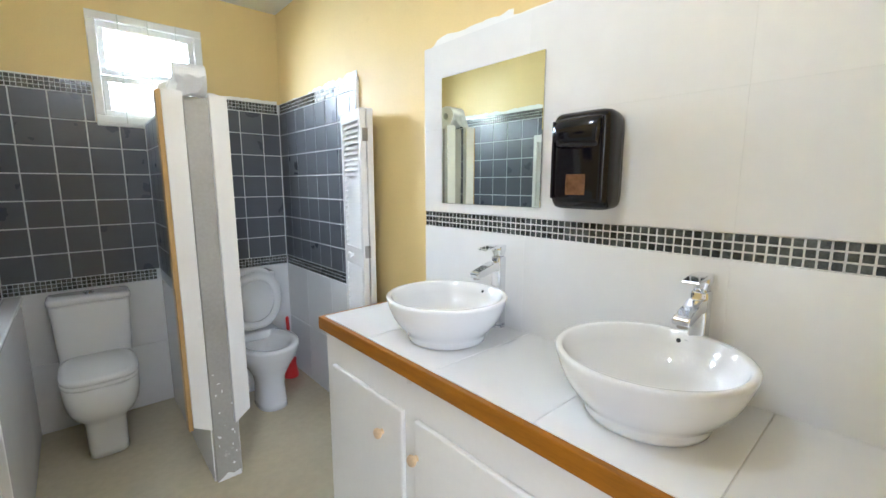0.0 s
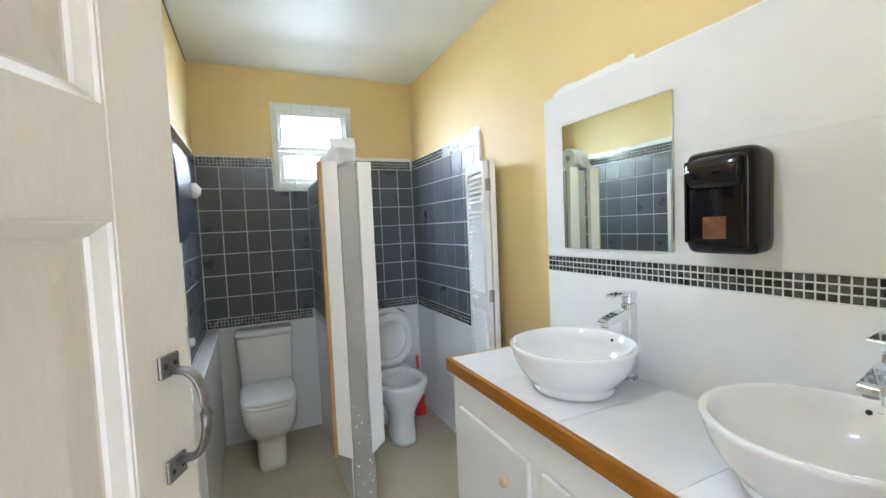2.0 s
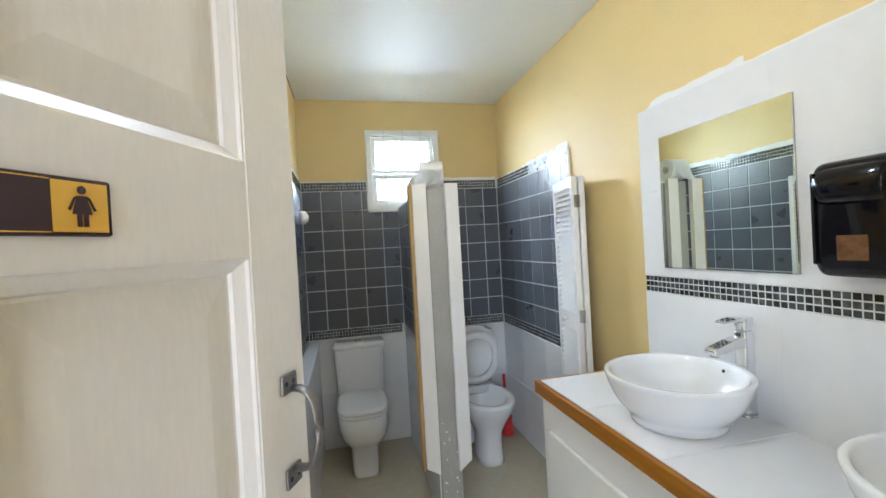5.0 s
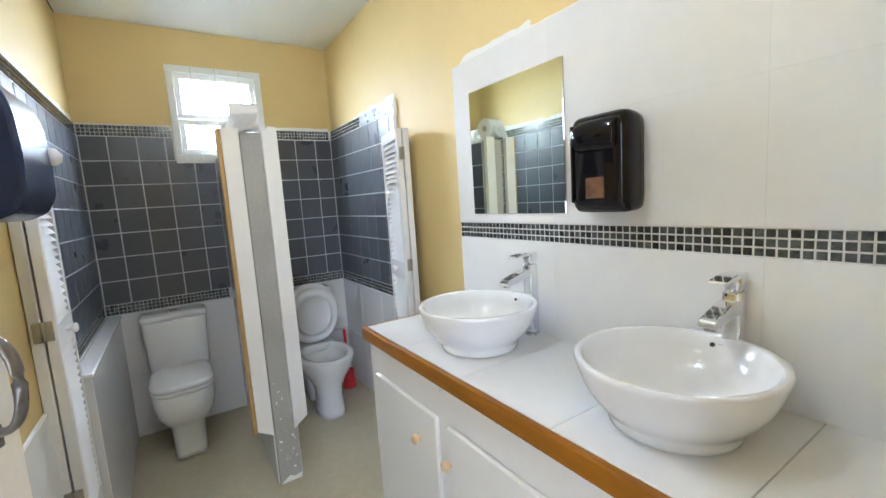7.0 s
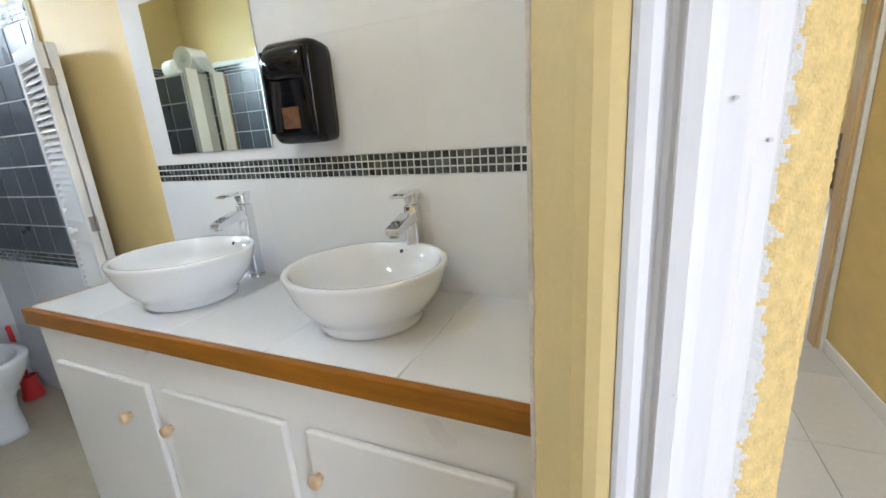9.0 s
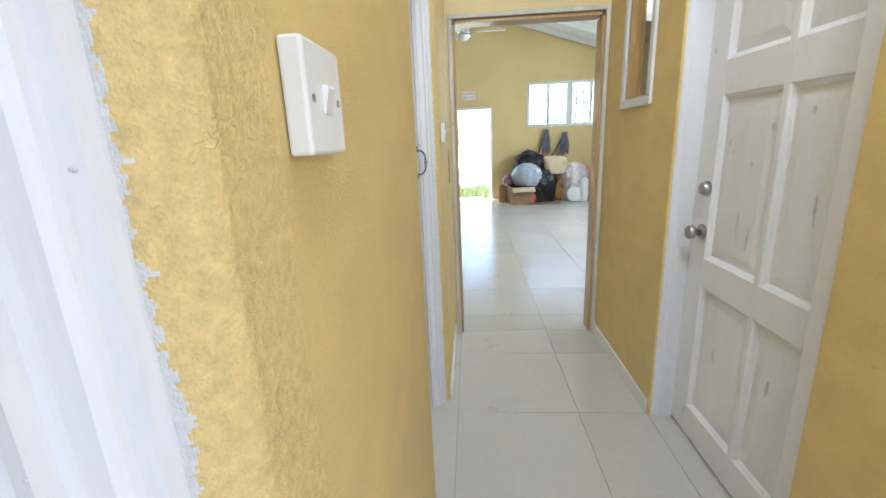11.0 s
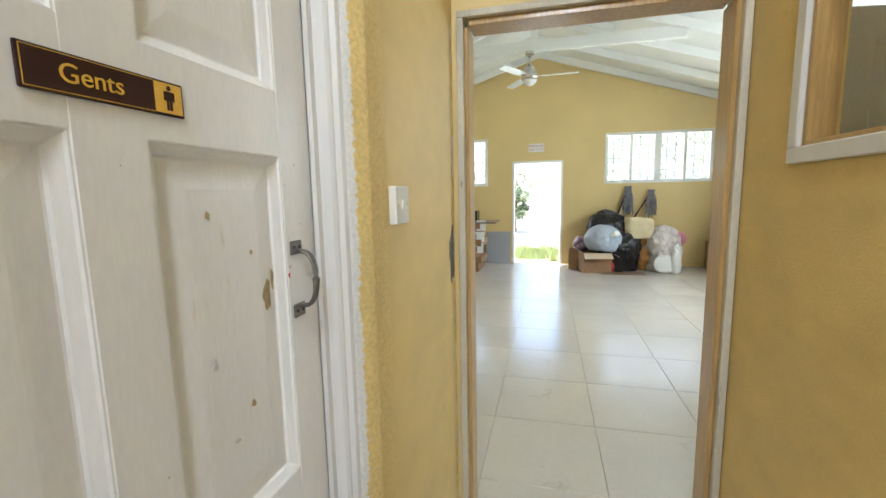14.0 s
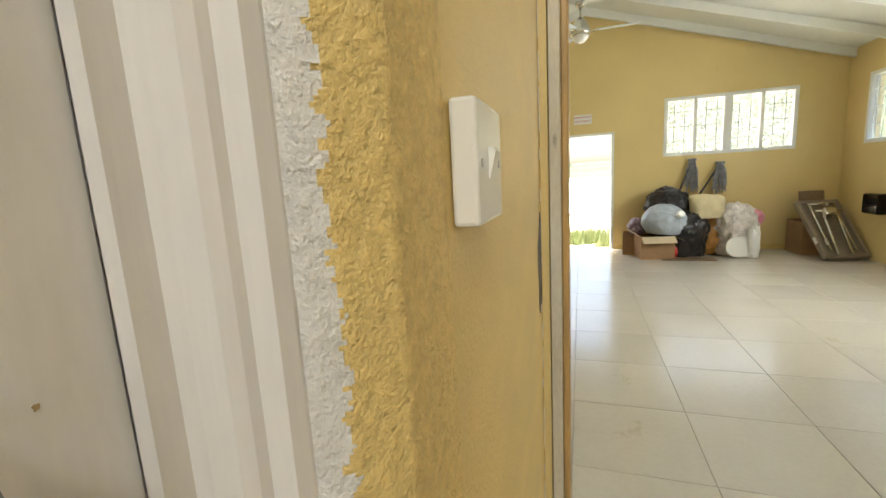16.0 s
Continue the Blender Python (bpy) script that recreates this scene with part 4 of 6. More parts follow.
ragged("primer_patch", on_back, 1.36, 1.81, lambda u: 1.946, lambda u: 1.953, 0.03, 7, PRIMER, 0.002)
on_west = lambda u, z, d: (BX0 + 0.0005 + d, u, z)
ragged("primer_patch", on_west, 2.46, 3.75, lambda u: 1.946, lambda u: 1.975, 0.03, 8, PRIMER, 0.008)
on_hall = lambda u, z, d: (u, HN - 0.0005 - d, z)

# ---- stall partition ----
partition = thing("stall_partition", "tiled stall partition with grey concrete end and white boards", "partition", kind="structure")
part("core", block(PX0 + 0.006, PX1 - 0.006, PY0, BY1 - 0.0085, FZ, 1.750, bevel=0.004, seg=1), CONCRETE, partition, "grey painted concrete end with paint chips")
pl = part("tile_bed", block(PX0, PX0 + 0.0055, PY0 + 0.06, BY1 - 0.014, 0.833, 1.750), GREY_GROUT, partition)
pr = part("tile_bed", block(PX1 - 0.0055, PX1, PY0 + 0.06, BY1 - 0.014, 0.833, 1.750), GREY_GROUT, partition)
prow = ROWS[:6] + [1.742]
tile_field(pl, "tile", shared, grid(PY0 + 0.062, BY1 - 0.02, BY1 - 0.142 * 6, 0.142), prow, lambda u, z: pose(PX0, u, z), "-x", 0.0065, 0.0025, SLATE_TILE)
tile_field(pr, "tile", shared, grid(PY0 + 0.062, BY1 - 0.02, BY1 - 0.142 * 6, 0.142), prow, lambda u, z: pose(PX1, u, z), "+x", 0.0065, 0.0025, SLATE_TILE)
part("lower_tile", block(PX0, PX0 + 0.0055, PY0 + 0.02, BY1 - 0.014, FZ, 0.832), WHITE_TILE, partition)
part("lower_tile", block(PX1 - 0.0055, PX1, PY0 + 0.02, BY1 - 0.014, FZ, 0.832), WHITE_TILE, partition)
# door-post boards on both sides of the end
bl = prism(bmesh.new(), [(1.962, 0.375), (2.030, 0.335), (2.030, 1.760), (1.962, 1.760)], "y", PY0 - 0.035, PY0 - 0.008)
part("post_board", bl, BOARD_WHITE, partition, "white gloss board")
part("wood_edge", block(1.944, 1.9615, PY0 - 0.028, PY0 + 0.02, 0.36, 1.760, bevel=0.002, seg=1), OAK_POST, partition, "bare orange-brown wood edge")
br = prism(bmesh.new(), [(2.125, 0.335), (2.190, 0.385), (2.190, 1.760), (2.125, 1.760)], "y", PY0 - 0.035, PY0 - 0.008)
part("post_board", br, BOARD_WHITE, partition, "white gloss board")
bm = bmesh.new()
r = random.Random(11)
for k in range(16):
    z = FZ + 0.02 + abs(r.gauss(0, 0.28))
    if z > 1.5:
        continue
    x, w, h = r.uniform(2.05, 2.13), r.uniform(0.002, 0.007), r.uniform(0.002, 0.009)
    prism(bm, [(x + w * math.cos(a) * r.uniform(0.6, 1.2), z + h * math.sin(a) * r.uniform(0.6, 1.2)) for a in (i * math.pi / 3 for i in range(6))], "y", PY0 - 0.0012, PY0)
prism(bm, [(2.04, FZ + 0.001), (2.142, FZ + 0.001), (2.14, FZ + 0.028), (2.11, FZ + 0.018), (2.085, FZ + 0.032), (2.06, FZ + 0.014)], "y", PY0 - 0.0014, PY0)
part("paint_chips", bm, PRIMER, partition, "white paint splashes")


def tissue_roll(m, r0=0.056, r1=0.02, w=0.10, sheet=True, label="white toilet paper roll with a hanging sheet"):
    t = thing("toilet_paper_roll", label, "toilet paper", m, "rolls on the partition")
    bm = bmesh.new()
    n = 28
    ringdefs = [(r1, 0), (r0 - 0.003, 0), (r0, 0.003), (r0, w - 0.003), (r0 - 0.003, w), (r1, w)]
    loops = [[bm.verts.new((rr * math.cos(2 * math.pi * i / n), y, r0 + rr * math.sin(2 * math.pi * i / n))) for i in range(n)] for rr, y in ringdefs]
    for a, b in zip(loops, loops[1:] + loops[:1]):
        for i in range(n):
            bm.faces.new((a[i], a[(i + 1) % n], b[(i + 1) % n], b[i]))
    bmesh.ops.recalc_face_normals(bm, faces=bm.faces[:])
    part("roll", bm, PAPER, t, smooth=False)
    if sheet:
        bm = bmesh.new()
        pts = [(0.0, 2 * r0 + 0.0008), (0.025, 2 * r0 - 0.004), (0.044, 2 * r0 - 0.018), (0.060, r0 + 0.01), (0.072, r0 - 0.03), (0.083, r0 - 0.062), (0.088, r0 - 0.085)]
        grid_v = []
        for i, (x, z) in enumerate(pts):
            grid_v.append([bm.verts.new((x + 0.004 * math.sin(3 * j + i), -0.004 + w * j / 4 - (0.035 if i > 3 else 0) * (i - 3) / 3, z + (0.012 * (i - 3) * (j - 1.2) / 4 if i > 3 else 0))) for j in range(5)])
        for a, b in zip(grid_v, grid_v[1:]):
            for j in range(4):
                bm.faces.new((a[j], a[j + 1], b[j + 1], b[j]))
        bmesh.ops.solidify(bm, geom=bm.faces[:], thickness=0.0012)
        part("loose_sheet", bm, PAPER, t)
    return t


tissue_roll(pose(2.02, 2.775, 1.7605, 0, 0, -97), 0.062, 0.02, 0.115)
tissue_roll(pose(2.06, 2.90, 1.7505, 0, 0, 10), 0.05, 0.02, 0.10, False, "half-used white toilet paper roll on the partition")


# ---- louvred stall doors ----
def louvre_door(m, w, z0, z1, label, group):
    """A narrow louvred leaf, folded double; face to -y, hinge at x = 0."""
    d = thing("louvre_door", label, "stall door", m, group)
    th = 0.029
    for y in (0, th + 0.006):
        part("stile", block(0, 0.028, y, y + th, z0, z1, bevel=0.002, seg=1), BOARD_WHITE, d)
        part("stile", block(w - 0.028, w, y, y + th, z0, z1, bevel=0.002, seg=1), BOARD_WHITE, d)
        mid = 1.045
        for a, b in ((z0, z0 + 0.09), (mid - 0.045, mid + 0.045), (z1 - 0.05, z1)):
            part("rail", block(0.028, w - 0.028, y + 0.001, y + th - 0.001, a, b), BOARD_WHITE, d)
        slat = None
        for a, b in ((z0 + 0.09, mid - 0.045), (mid + 0.045, z1 - 0.05)):
            n = int((b - a) / 0.0255)
            for i in range(n):
                z = a + (b - a) * (i + 0.5) / n
                if slat is None:
                    bm = prism(bmesh.new(), [(-0.0135, -0.015), (-0.008, -0.015), (0.014, 0.013), (0.0085, 0.013)], "x", 0.027, w - 0.027)
                    s = part("slat", bm, BOARD_WHITE, d)
                    slat = s.data
                else:
                    s = new("slat", slat)
                    s.parent = d
                s.location = (0, y + th / 2, z)
    for z in (z0 + 0.2, 1.08, z1 - 0.12):
        part("hinge", block(w - 0.0004, w + 0.003, 0.010, 0.036, z - 0.03, z + 0.03), STEEL, d)
        part("hinge_knuckle", tube(bmesh.new(), [(w + 0.004, th + 0.003, z - 0.03), (w + 0.004, th + 0.003, z + 0.03)], 0.005, 10), STEEL, d)
        part("hinge", block(-0.004, 0.0005, 0.008, 0.056, z - 0.03, z + 0.03), STEEL, d)
        part("hinge_knuckle", tube(bmesh.new(), [(-0.006, th + 0.003, z - 0.03), (-0.006, th + 0.003, z + 0.03)], 0.005, 10), STEEL, d)
    bm = bmesh.new()
    loops = [[bm.verts.new((w * 0.5 + rr * math.cos(2 * math.pi * i / 16), -y, 1.05 + rr * math.sin(2 * math.pi * i / 16))) for i in range(16)] for y, rr in ((0, 0.008), (0.012, 0.008), (0.016, 0.015), (0.026, 0.016), (0.031, 0.010))]
    for a, b in zip(loops, loops[1:]):
        for i in range(16):
            bm.faces.new((a[i], a[(i + 1) % 16], b[(i + 1) % 16], b[i]))
    bm.faces.new(loops[-1])
    bmesh.ops.recalc_face_normals(bm, faces=bm.faces[:])
    part("knob", bm, BOARD_WHITE, d, smooth=True)
    return d


# turned so that its face looks into the stall aisle
louvre_door(pose(2.748, 2.764, 0, 0, 0, -100.7), 0.285, 0.30, 1.752, "white folded louvred stall door standing against the wall", "stall doors")
louvre_door(pose(1.412, 2.33, 0, 0, 0, 92.5), 0.30, 0.33, 1.752, "white folded louvred stall door standing against the wall", "stall doors")


# ---- toilets ----
def toilet(m, lid_open, label, tank_w=0.172):
    """Close-coupled pan: origin at the wall on the floor, the bowl towards -y."""
    t = thing("toilet", label, "toilet", m, "washroom toilets")
    bm = bmesh.new()
    if lid_open:
        rings = [(0, -0.46, 0, 0.085, 0.13, 2.6), (0, -0.46, 0.03, 0.082, 0.128, 2.6), (0, -0.455, 0.14, 0.078, 0.125, 2.4), (0, -0.45, 0.20, 0.09, 0.14, 2.2), (0, -0.44, 0.26, 0.125, 0.185, 2.1), (0, -0.435, 0.33, 0.165, 0.235, 2.1), (0, -0.435, 0.385, 0.180, 0.252, 2.1), (0, -0.435, 0.40, 0.178, 0.250, 2.1)]
    else:
        rings = [(0, -0.31, 0, 0.085, 0.145, 4), (0, -0.31, 0.03, 0.083, 0.143, 4), (0, -0.31, 0.165, 0.088, 0.145, 3.6), (0, -0.315, 0.19, 0.098, 0.155, 3.2), (0, -0.33, 0.225, 0.128, 0.185, 2.9), (0, -0.342, 0.27, 0.147, 0.208, 2.8), (0, -0.348, 0.33, 0.155, 0.220, 2.9), (0, -0.35, 0.395, 0.155, 0.223, 3), (0, -0.35, 0.405, 0.150, 0.220, 3)]
    if lid_open:
        rings += [(0, -0.435, 0.402, 0.135, 0.205, 2.1), (0, -0.435, 0.37, 0.125, 0.195, 2.1), (0, -0.44, 0.28, 0.09, 0.14, 2), (0, -0.44, 0.24, 0.05, 0.07, 2)]
    part("pan", loft(bm, rings, 40), CERAMIC, t, smooth=True)
    # shelf and trap behind the bowl
    part("trap", block(-0.075, 0.075, -0.26, -0.02, 0.0, 0.36, bevel=0.02, seg=3), CERAMIC, t, smooth=True)
    part("shelf", block(-0.15, 0.15, -0.28, -0.02, 0.345, 0.405, bevel=0.02, seg=3), CERAMIC, t, smooth=True)
    # cistern, a little wider at the top
    bm = bmesh.new()
    loft(bm, [(0, -0.10, 0.41, tank_w * 0.84, 0.075, 7), (0, -0.10, 0.43, tank_w * 0.90, 0.080, 7), (0, -0.10, 0.72, tank_w * 0.97, 0.088, 8), (0, -0.10, 0.735, tank_w * 0.965, 0.086, 8)], 48)
    part("cistern", bm, CERAMIC, t, smooth=True)
    bm = bmesh.new()
    loft(bm, [(0, -0.10, 0.737, tank_w * 0.98, 0.092, 9), (0, -0.10, 0.741, tank_w * 1.01, 0.095, 9), (0, -0.10, 0.762, tank_w * 1.01, 0.095, 9), (0, -0.10, 0.770, tank_w * 0.97, 0.088, 8)], 48)
    part("cistern_lid", bm, CERAMIC, t, smooth=True)
    part("flush_button", loft(bmesh.new(), [(0, -0.10, 0.770, 0.024, 0.024, 2), (0, -0.10, 0.776, 0.023, 0.023, 2), (0, -0.10, 0.777, 0.020, 0.020, 2)], 24), CHROME, t, "chrome dual flush button")
    if lid_open:
        bm = bmesh.new()
        loft(bm, [(0, 0.19, -0.010, 0.158, 0.190, 2.3), (0, 0.19, -0.004, 0.162, 0.194, 2.3), (0, 0.19, -0.026, 0.156, 0.188, 2.3), (0, 0.185, -0.028, 0.118, 0.145, 2.2), (0, 0.185, -0.010, 0.112, 0.138, 2.2)], 40, (False, False))
        seat = part("seat", bm, SEAT_PLASTIC, t, "raised white seat ring", smooth=True)
        seat.matrix_basis = pose(0, -0.275, 0.43, 98, 0, 0) @ pose(0, 0, 0.012, 0, 0, 0)
        lid = part("lid", loft(bmesh.new(), [(0, 0.19, 0, 0.165, 0.20, 2.4), (0, 0.19, 0.006, 0.17, 0.205, 2.4), (0, 0.19, 0.016, 0.168, 0.203, 2.4), (0, 0.19, 0.020, 0.145, 0.18, 2.4), (0, 0.19, 0.012, 0.135, 0.170, 2.4)], 40), SEAT_PLASTIC, t, "raised white lid", smooth=True)
        lid.matrix_basis = pose(0, -0.240, 0.43, 86, 0, 0)
    else:
        bm = bmesh.new()
        loft(bm, [(0, -0.36, 0.406, 0.152, 0.212, 3.4), (0, -0.36, 0.412, 0.156, 0.217, 3.4), (0, -0.36, 0.424, 0.156, 0.217, 3.4), (0, -0.36, 0.428, 0.150, 0.210, 3.4)], 40)
        part("seat", bm, SEAT_PLASTIC, t, smooth=True)
        bm = bmesh.new()
        loft(bm, [(0, -0.36, 0.429, 0.152, 0.213, 3.4), (0, -0.36, 0.434, 0.157, 0.218, 3.4), (0, -0.36, 0.448, 0.155, 0.216, 3.4), (0, -0.355, 0.456, 0.135, 0.195, 3.2)], 40)
        part("lid", bm, SEAT_PLASTIC, t, "closed white lid", smooth=True)
    for k in (-1, 1):
        part("seat_hinge", tube(bmesh.new(), [(k * 0.09 - 0.018, -0.205, 0.425), (k * 0.09 + 0.018, -0.205, 0.425)], 0.010, 10), CHROME if lid_open else SEAT_PLASTIC, t)
    return t


toilet(pose(1.688, BY1 - 0.014, FZ), False, "white square-lidded toilet with its lid closed")
toilet(pose(2.478, BY1 - 0.014, FZ), True, "white round-bowled toilet with its lid raised")

brush = thing("toilet_brush", "red plastic toilet brush in its holder", "toilet brush", pose(2.715, 3.56, FZ))
part("holder", loft(bmesh.new(), [(0, 0, 0, 0.05, 0.05, 2), (0, 0, 0.01, 0.052, 0.052, 2), (0, 0, 0.10, 0.038, 0.038, 2), (0, 0, 0.13, 0.042, 0.042, 2), (0, 0, 0.13, 0.034, 0.034, 2), (0, 0, 0.04, 0.034, 0.034, 2)], 24), RED_PLASTIC, brush, smooth=True)
part("brush_handle", loft(bmesh.new(), [(0, 0, 0.06, 0.008, 0.008, 2), (0, 0, 0.30, 0.008, 0.008, 2), (-0.004, 0, 0.36, 0.012, 0.006, 2), (-0.006, 0, 0.43, 0.012, 0.006, 2), (-0.006, 0, 0.44, 0.006, 0.004, 2)], 14), RED_PLASTIC, brush, smooth=True)


# ---- washroom window ----
def framed_window(name, x0, x1, z0, z1, y, label):
    w = thing(name, label, "window", kind="structure")
    for a in ((x0, x1, z0, z0 + 0.042), (x0, x1, z1 - 0.042, z1), (x0, x0 + 0.042, z0 + 0.0425, z1 - 0.0425), (x1 - 0.042, x1, z0 + 0.0425, z1 - 0.0425)):
        part("window_frame", block(a[0], a[1], y - 0.006, y + 0.06, a[2], a[3], bevel=0.003, seg=1), UPVC, w)
    mid = (z0 + z1) / 2 - 0.03
    for a, b in ((z0 + 0.0435, mid - 0.003), (mid + 0.003, z1 - 0.0435)):
        for k in ((x0 + 0.0435, x1 - 0.0435, a, a + 0.030), (x0 + 0.0435, x1 - 0.0435, b - 0.030, b), (x0 + 0.0435, x0 + 0.072, a + 0.0305, b - 0.0305), (x1 - 0.072, x1 - 0.0435, a + 0.0305, b - 0.0305)):
            part("sash", block(k[0], k[1], y + 0.012, y + 0.048, k[2], k[3], bevel=0.002, seg=1), UPVC, w)
        g = part("pane", block(x0 + 0.058, x1 - 0.058, y + 0.028, y + 0.032, a + 0.02, b - 0.02), GLASS, w)
        g.visible_shadow = False
    for i in range(3):
        x = x0 + (x1 - x0) * (i + 1) / 4
        part("bar", tube(bmesh.new(), [(x, y - 0.012, z0 + 0.002), (x, y - 0.012, z1 - 0.002)], 0.0032, 8), IRON, w, "thin metal burglar bar")
    return w


framed_window("window_2", 1.816, 2.36, 1.739, 2.32, BY1, "small white two-light washroom window with thin bars")
part_sill = tagged(part("window_sill", block(1.816, 2.36, BY1 - 0.02, BY1 - 0.007, 1.722, 1.7385, bevel=0.003, seg=1), UPVC), kind="structure")


# ---- vanity ----
CT = 0.893
vanity = thing("vanity_cabinet", "cream painted vanity cabinet with panelled doors", "cabinet")
part("body", block(2.372, VX - 0.009, BY0 + 0.002, 2.235, FZ, 0.845, bevel=0.002, seg=1), CAB_WHITE, vanity)
for (a, b), ky in (((1.712, 2.164), 1.818), ((1.215, 1.648), 1.637), ((0.677, 1.152), 1.127)):
    dr = part("door", block(2.3535, 2.3715, a, b, 0.10, 0.722, bevel=0.006, seg=3), CAB_WHITE, vanity)
    bm = bmesh.new()
    loops = [[bm.verts.new((2.3535 - y, ky + rr * math.cos(2 * math.pi * i / 24), 0.607 + rr * math.sin(2 * math.pi * i / 24))) for i in range(24)] for y, rr in ((-0.001, 0.010), (0.007, 0.009), (0.011, 0.014), (0.016, 0.0175), (0.022, 0.0175), (0.027, 0.014), (0.029, 0.006))]
    for p, q in zip(loops, loops[1:]):
        for i in range(24):
            bm.faces.new((p[i], p[(i + 1) % 24], q[(i + 1) % 24], q[i]))
    bm.faces.new(loops[-1])
    bmesh.ops.recalc_face_normals(bm, faces=bm.faces[:])
    part("knob", bm, PALE_WOOD, dr, "turned pale pine knob", smooth=True)

top = thing("vanity_worktop", "white tiled worktop with a varnished wood edge", "worktop")
part("slab", block(2.372, VX - 0.009, BY0 + 0.002, 2.240, 0.8455, CT - 0.0030), DULL_GROUT, top)
ys = [BY0 + 0.002, 0.905, 1.245, 1.585, 1.925, 2.2415]
for a, b in zip(ys, ys[1:]):
    part("tile", block(2.3700, VX - 0.009, a + 0.0009, b - 0.0009, CT - 0.0058, CT, bevel=0.0012, seg=1), WHITE_TILE, top)
part("wood_edge", block(2.349, 2.3695, BY0 + 0.002, 2.256, 0.842, CT - 0.001, bevel=0.003, seg=2), OAK_EDGE, top, "varnished orange-brown wood edge")
part("wood_edge", block(2.3697, VX - 0.009, 2.242, 2.256, 0.842, CT - 0.001, bevel=0.003, seg=2), OAK_EDGE, top, "varnished orange-brown wood edge")


def basin(m):
    b = thing("basin", "round white china vessel basin on the worktop", "basin", m, "vessel basins")
    prof = [(0.0, 0.0), (0.124, 0.0), (0.130, 0.003), (0.132, 0.012), (0.132, 0.020), (0.137, 0.028), (0.150, 0.041), (0.167, 0.061), (0.181, 0.084), (0.192, 0.112), (0.199, 0.136), (0.201, 0.144), (0.1995, 0.1485), (0.196, 0.150), (0.188, 0.1495), (0.183, 0.146), (0.172, 0.112), (0.150, 0.072), (0.105, 0.042), (0.055, 0.029), (0.022, 0.025), (0.0, 0.024)]
    bm = bmesh.new()
    n = 64
    loops = []
    for r, z in prof[1:-1]:
        loops.append([bm.verts.new((r * math.cos(2 * math.pi * i / n), r * math.sin(2 * math.pi * i / n), z)) for i in range(n)])
    for p, q in zip(loops, loops[1:]):
        for i in range(n):
            bm.faces.new((p[i], p[(i + 1) % n], q[(i + 1) % n], q[i]))
    bm.faces.new(loops[0][::-1])
    bm.faces.new(loops[-1])
    part("bowl", bm, CERAMIC, b, smooth=True)
    part("waste", loft(bmesh.new(), [(0, 0, 0.0255, 0.021, 0.021, 2), (0, 0, 0.028, 0.020, 0.020, 2), (0, 0, 0.027, 0.012, 0.012, 2)], 24), CHROME, b, "chrome waste")
    # overflow hole in the back wall of the bowl: a disc with the hole's shade as its colour
    ov = part("overflow", tube(bmesh.new(), [(0, 0, 0), (0, 0, 0.0012)], 0.0055, 14), DARK, b)
    ov.matrix_basis = pose(0.1760, 0, 0.126, 0, -68, 0)
    mark = part("maker_mark", block(-0.0007, 0.0007, -0.016, 0.0, 0, 0.0009), GREY_PANEL, b)
    mark.matrix_basis = pose(0.1772, -0.012, 0.130, 0, -68, 0)
    return b


first = basin(pose(2.592, 1.102, CT + 0.0005))
copy_thing(first, pose(2.578, 1.755, CT + 0.0005))


def mixer(m):
    """Tall square single-lever mixer; spout towards -x."""
    f = thing("basin_mixer", "tall chrome single-lever basin mixer tap", "tap", m, "basin taps")
    part("base_ring", loft(bmesh.new(), [(0, 0, 0, 0.027, 0.027, 2.5), (0, 0, 0.006, 0.026, 0.026, 2.5)], 24), CHROME, f)
    part("column", loft(bmesh.new(), [(0, 0, 0.005, 0.021, 0.021, 5), (0, 0, 0.02, 0.0205, 0.0205, 5), (0, 0, 0.215, 0.0195, 0.0205, 5), (0, 0, 0.252, 0.0205, 0.0205, 5), (0, 0, 0.256, 0.018, 0.018, 5)], 32), CHROME, f, smooth=True)
    bm = prism(bmesh.new(), [(-0.004, 0.205), (-0.004, 0.240), (-0.04, 0.240), (-0.120, 0.216), (-0.128, 0.210), (-0.128, 0.196), (-0.112, 0.194), (-0.04, 0.208)], "y", -0.0185, 0.0185)
    bmesh.ops.bevel(bm, geom=bm.edges[:], offset=0.003, segments=2, profile=0.5, affect="EDGES")
    part("spout", bm, CHROME, f, smooth=False)
    part("aerator", tube(bmesh.new(), [(-0.113, 0, 0.196), (-0.113, 0, 0.189)], 0.012, 18), STEEL, f)
    part("lever_base", loft(bmesh.new(), [(0, 0, 0.256, 0.017, 0.017, 3), (0, 0, 0.264, 0.017, 0.017, 3), (0, 0, 0.278, 0.021, 0.021, 4), (0, 0, 0.292, 0.021, 0.021, 4), (0, 0, 0.296, 0.017, 0.018, 4)], 24), CHROME, f, smooth=True)
    bm = prism(bmesh.new(), [(0.018, 0.288), (0.018, 0.298), (-0.03, 0.300), (-0.085, 0.292), (-0.088, 0.287), (-0.03, 0.288)], "y", -0.019, 0.019)
    bmesh.ops.bevel(bm, geom=bm.edges[:], offset=0.002, segments=2, profile=0.5, affect="EDGES")
    part("lever", bm, CHROME, f)
    return f


tap = mixer(pose(2.792, 1.068, CT + 0.0005))
copy_thing(tap, pose(2.792, 1.714, CT + 0.0005))

# mirror
mir = thing("wall_mirror", "frameless square wall mirror on white tiles", "mirror")
MX = VX - 0.0135
part("backing", block(MX - 0.003, MX, 1.556, 2.036, 1.328, 1.814), STEEL, mir)
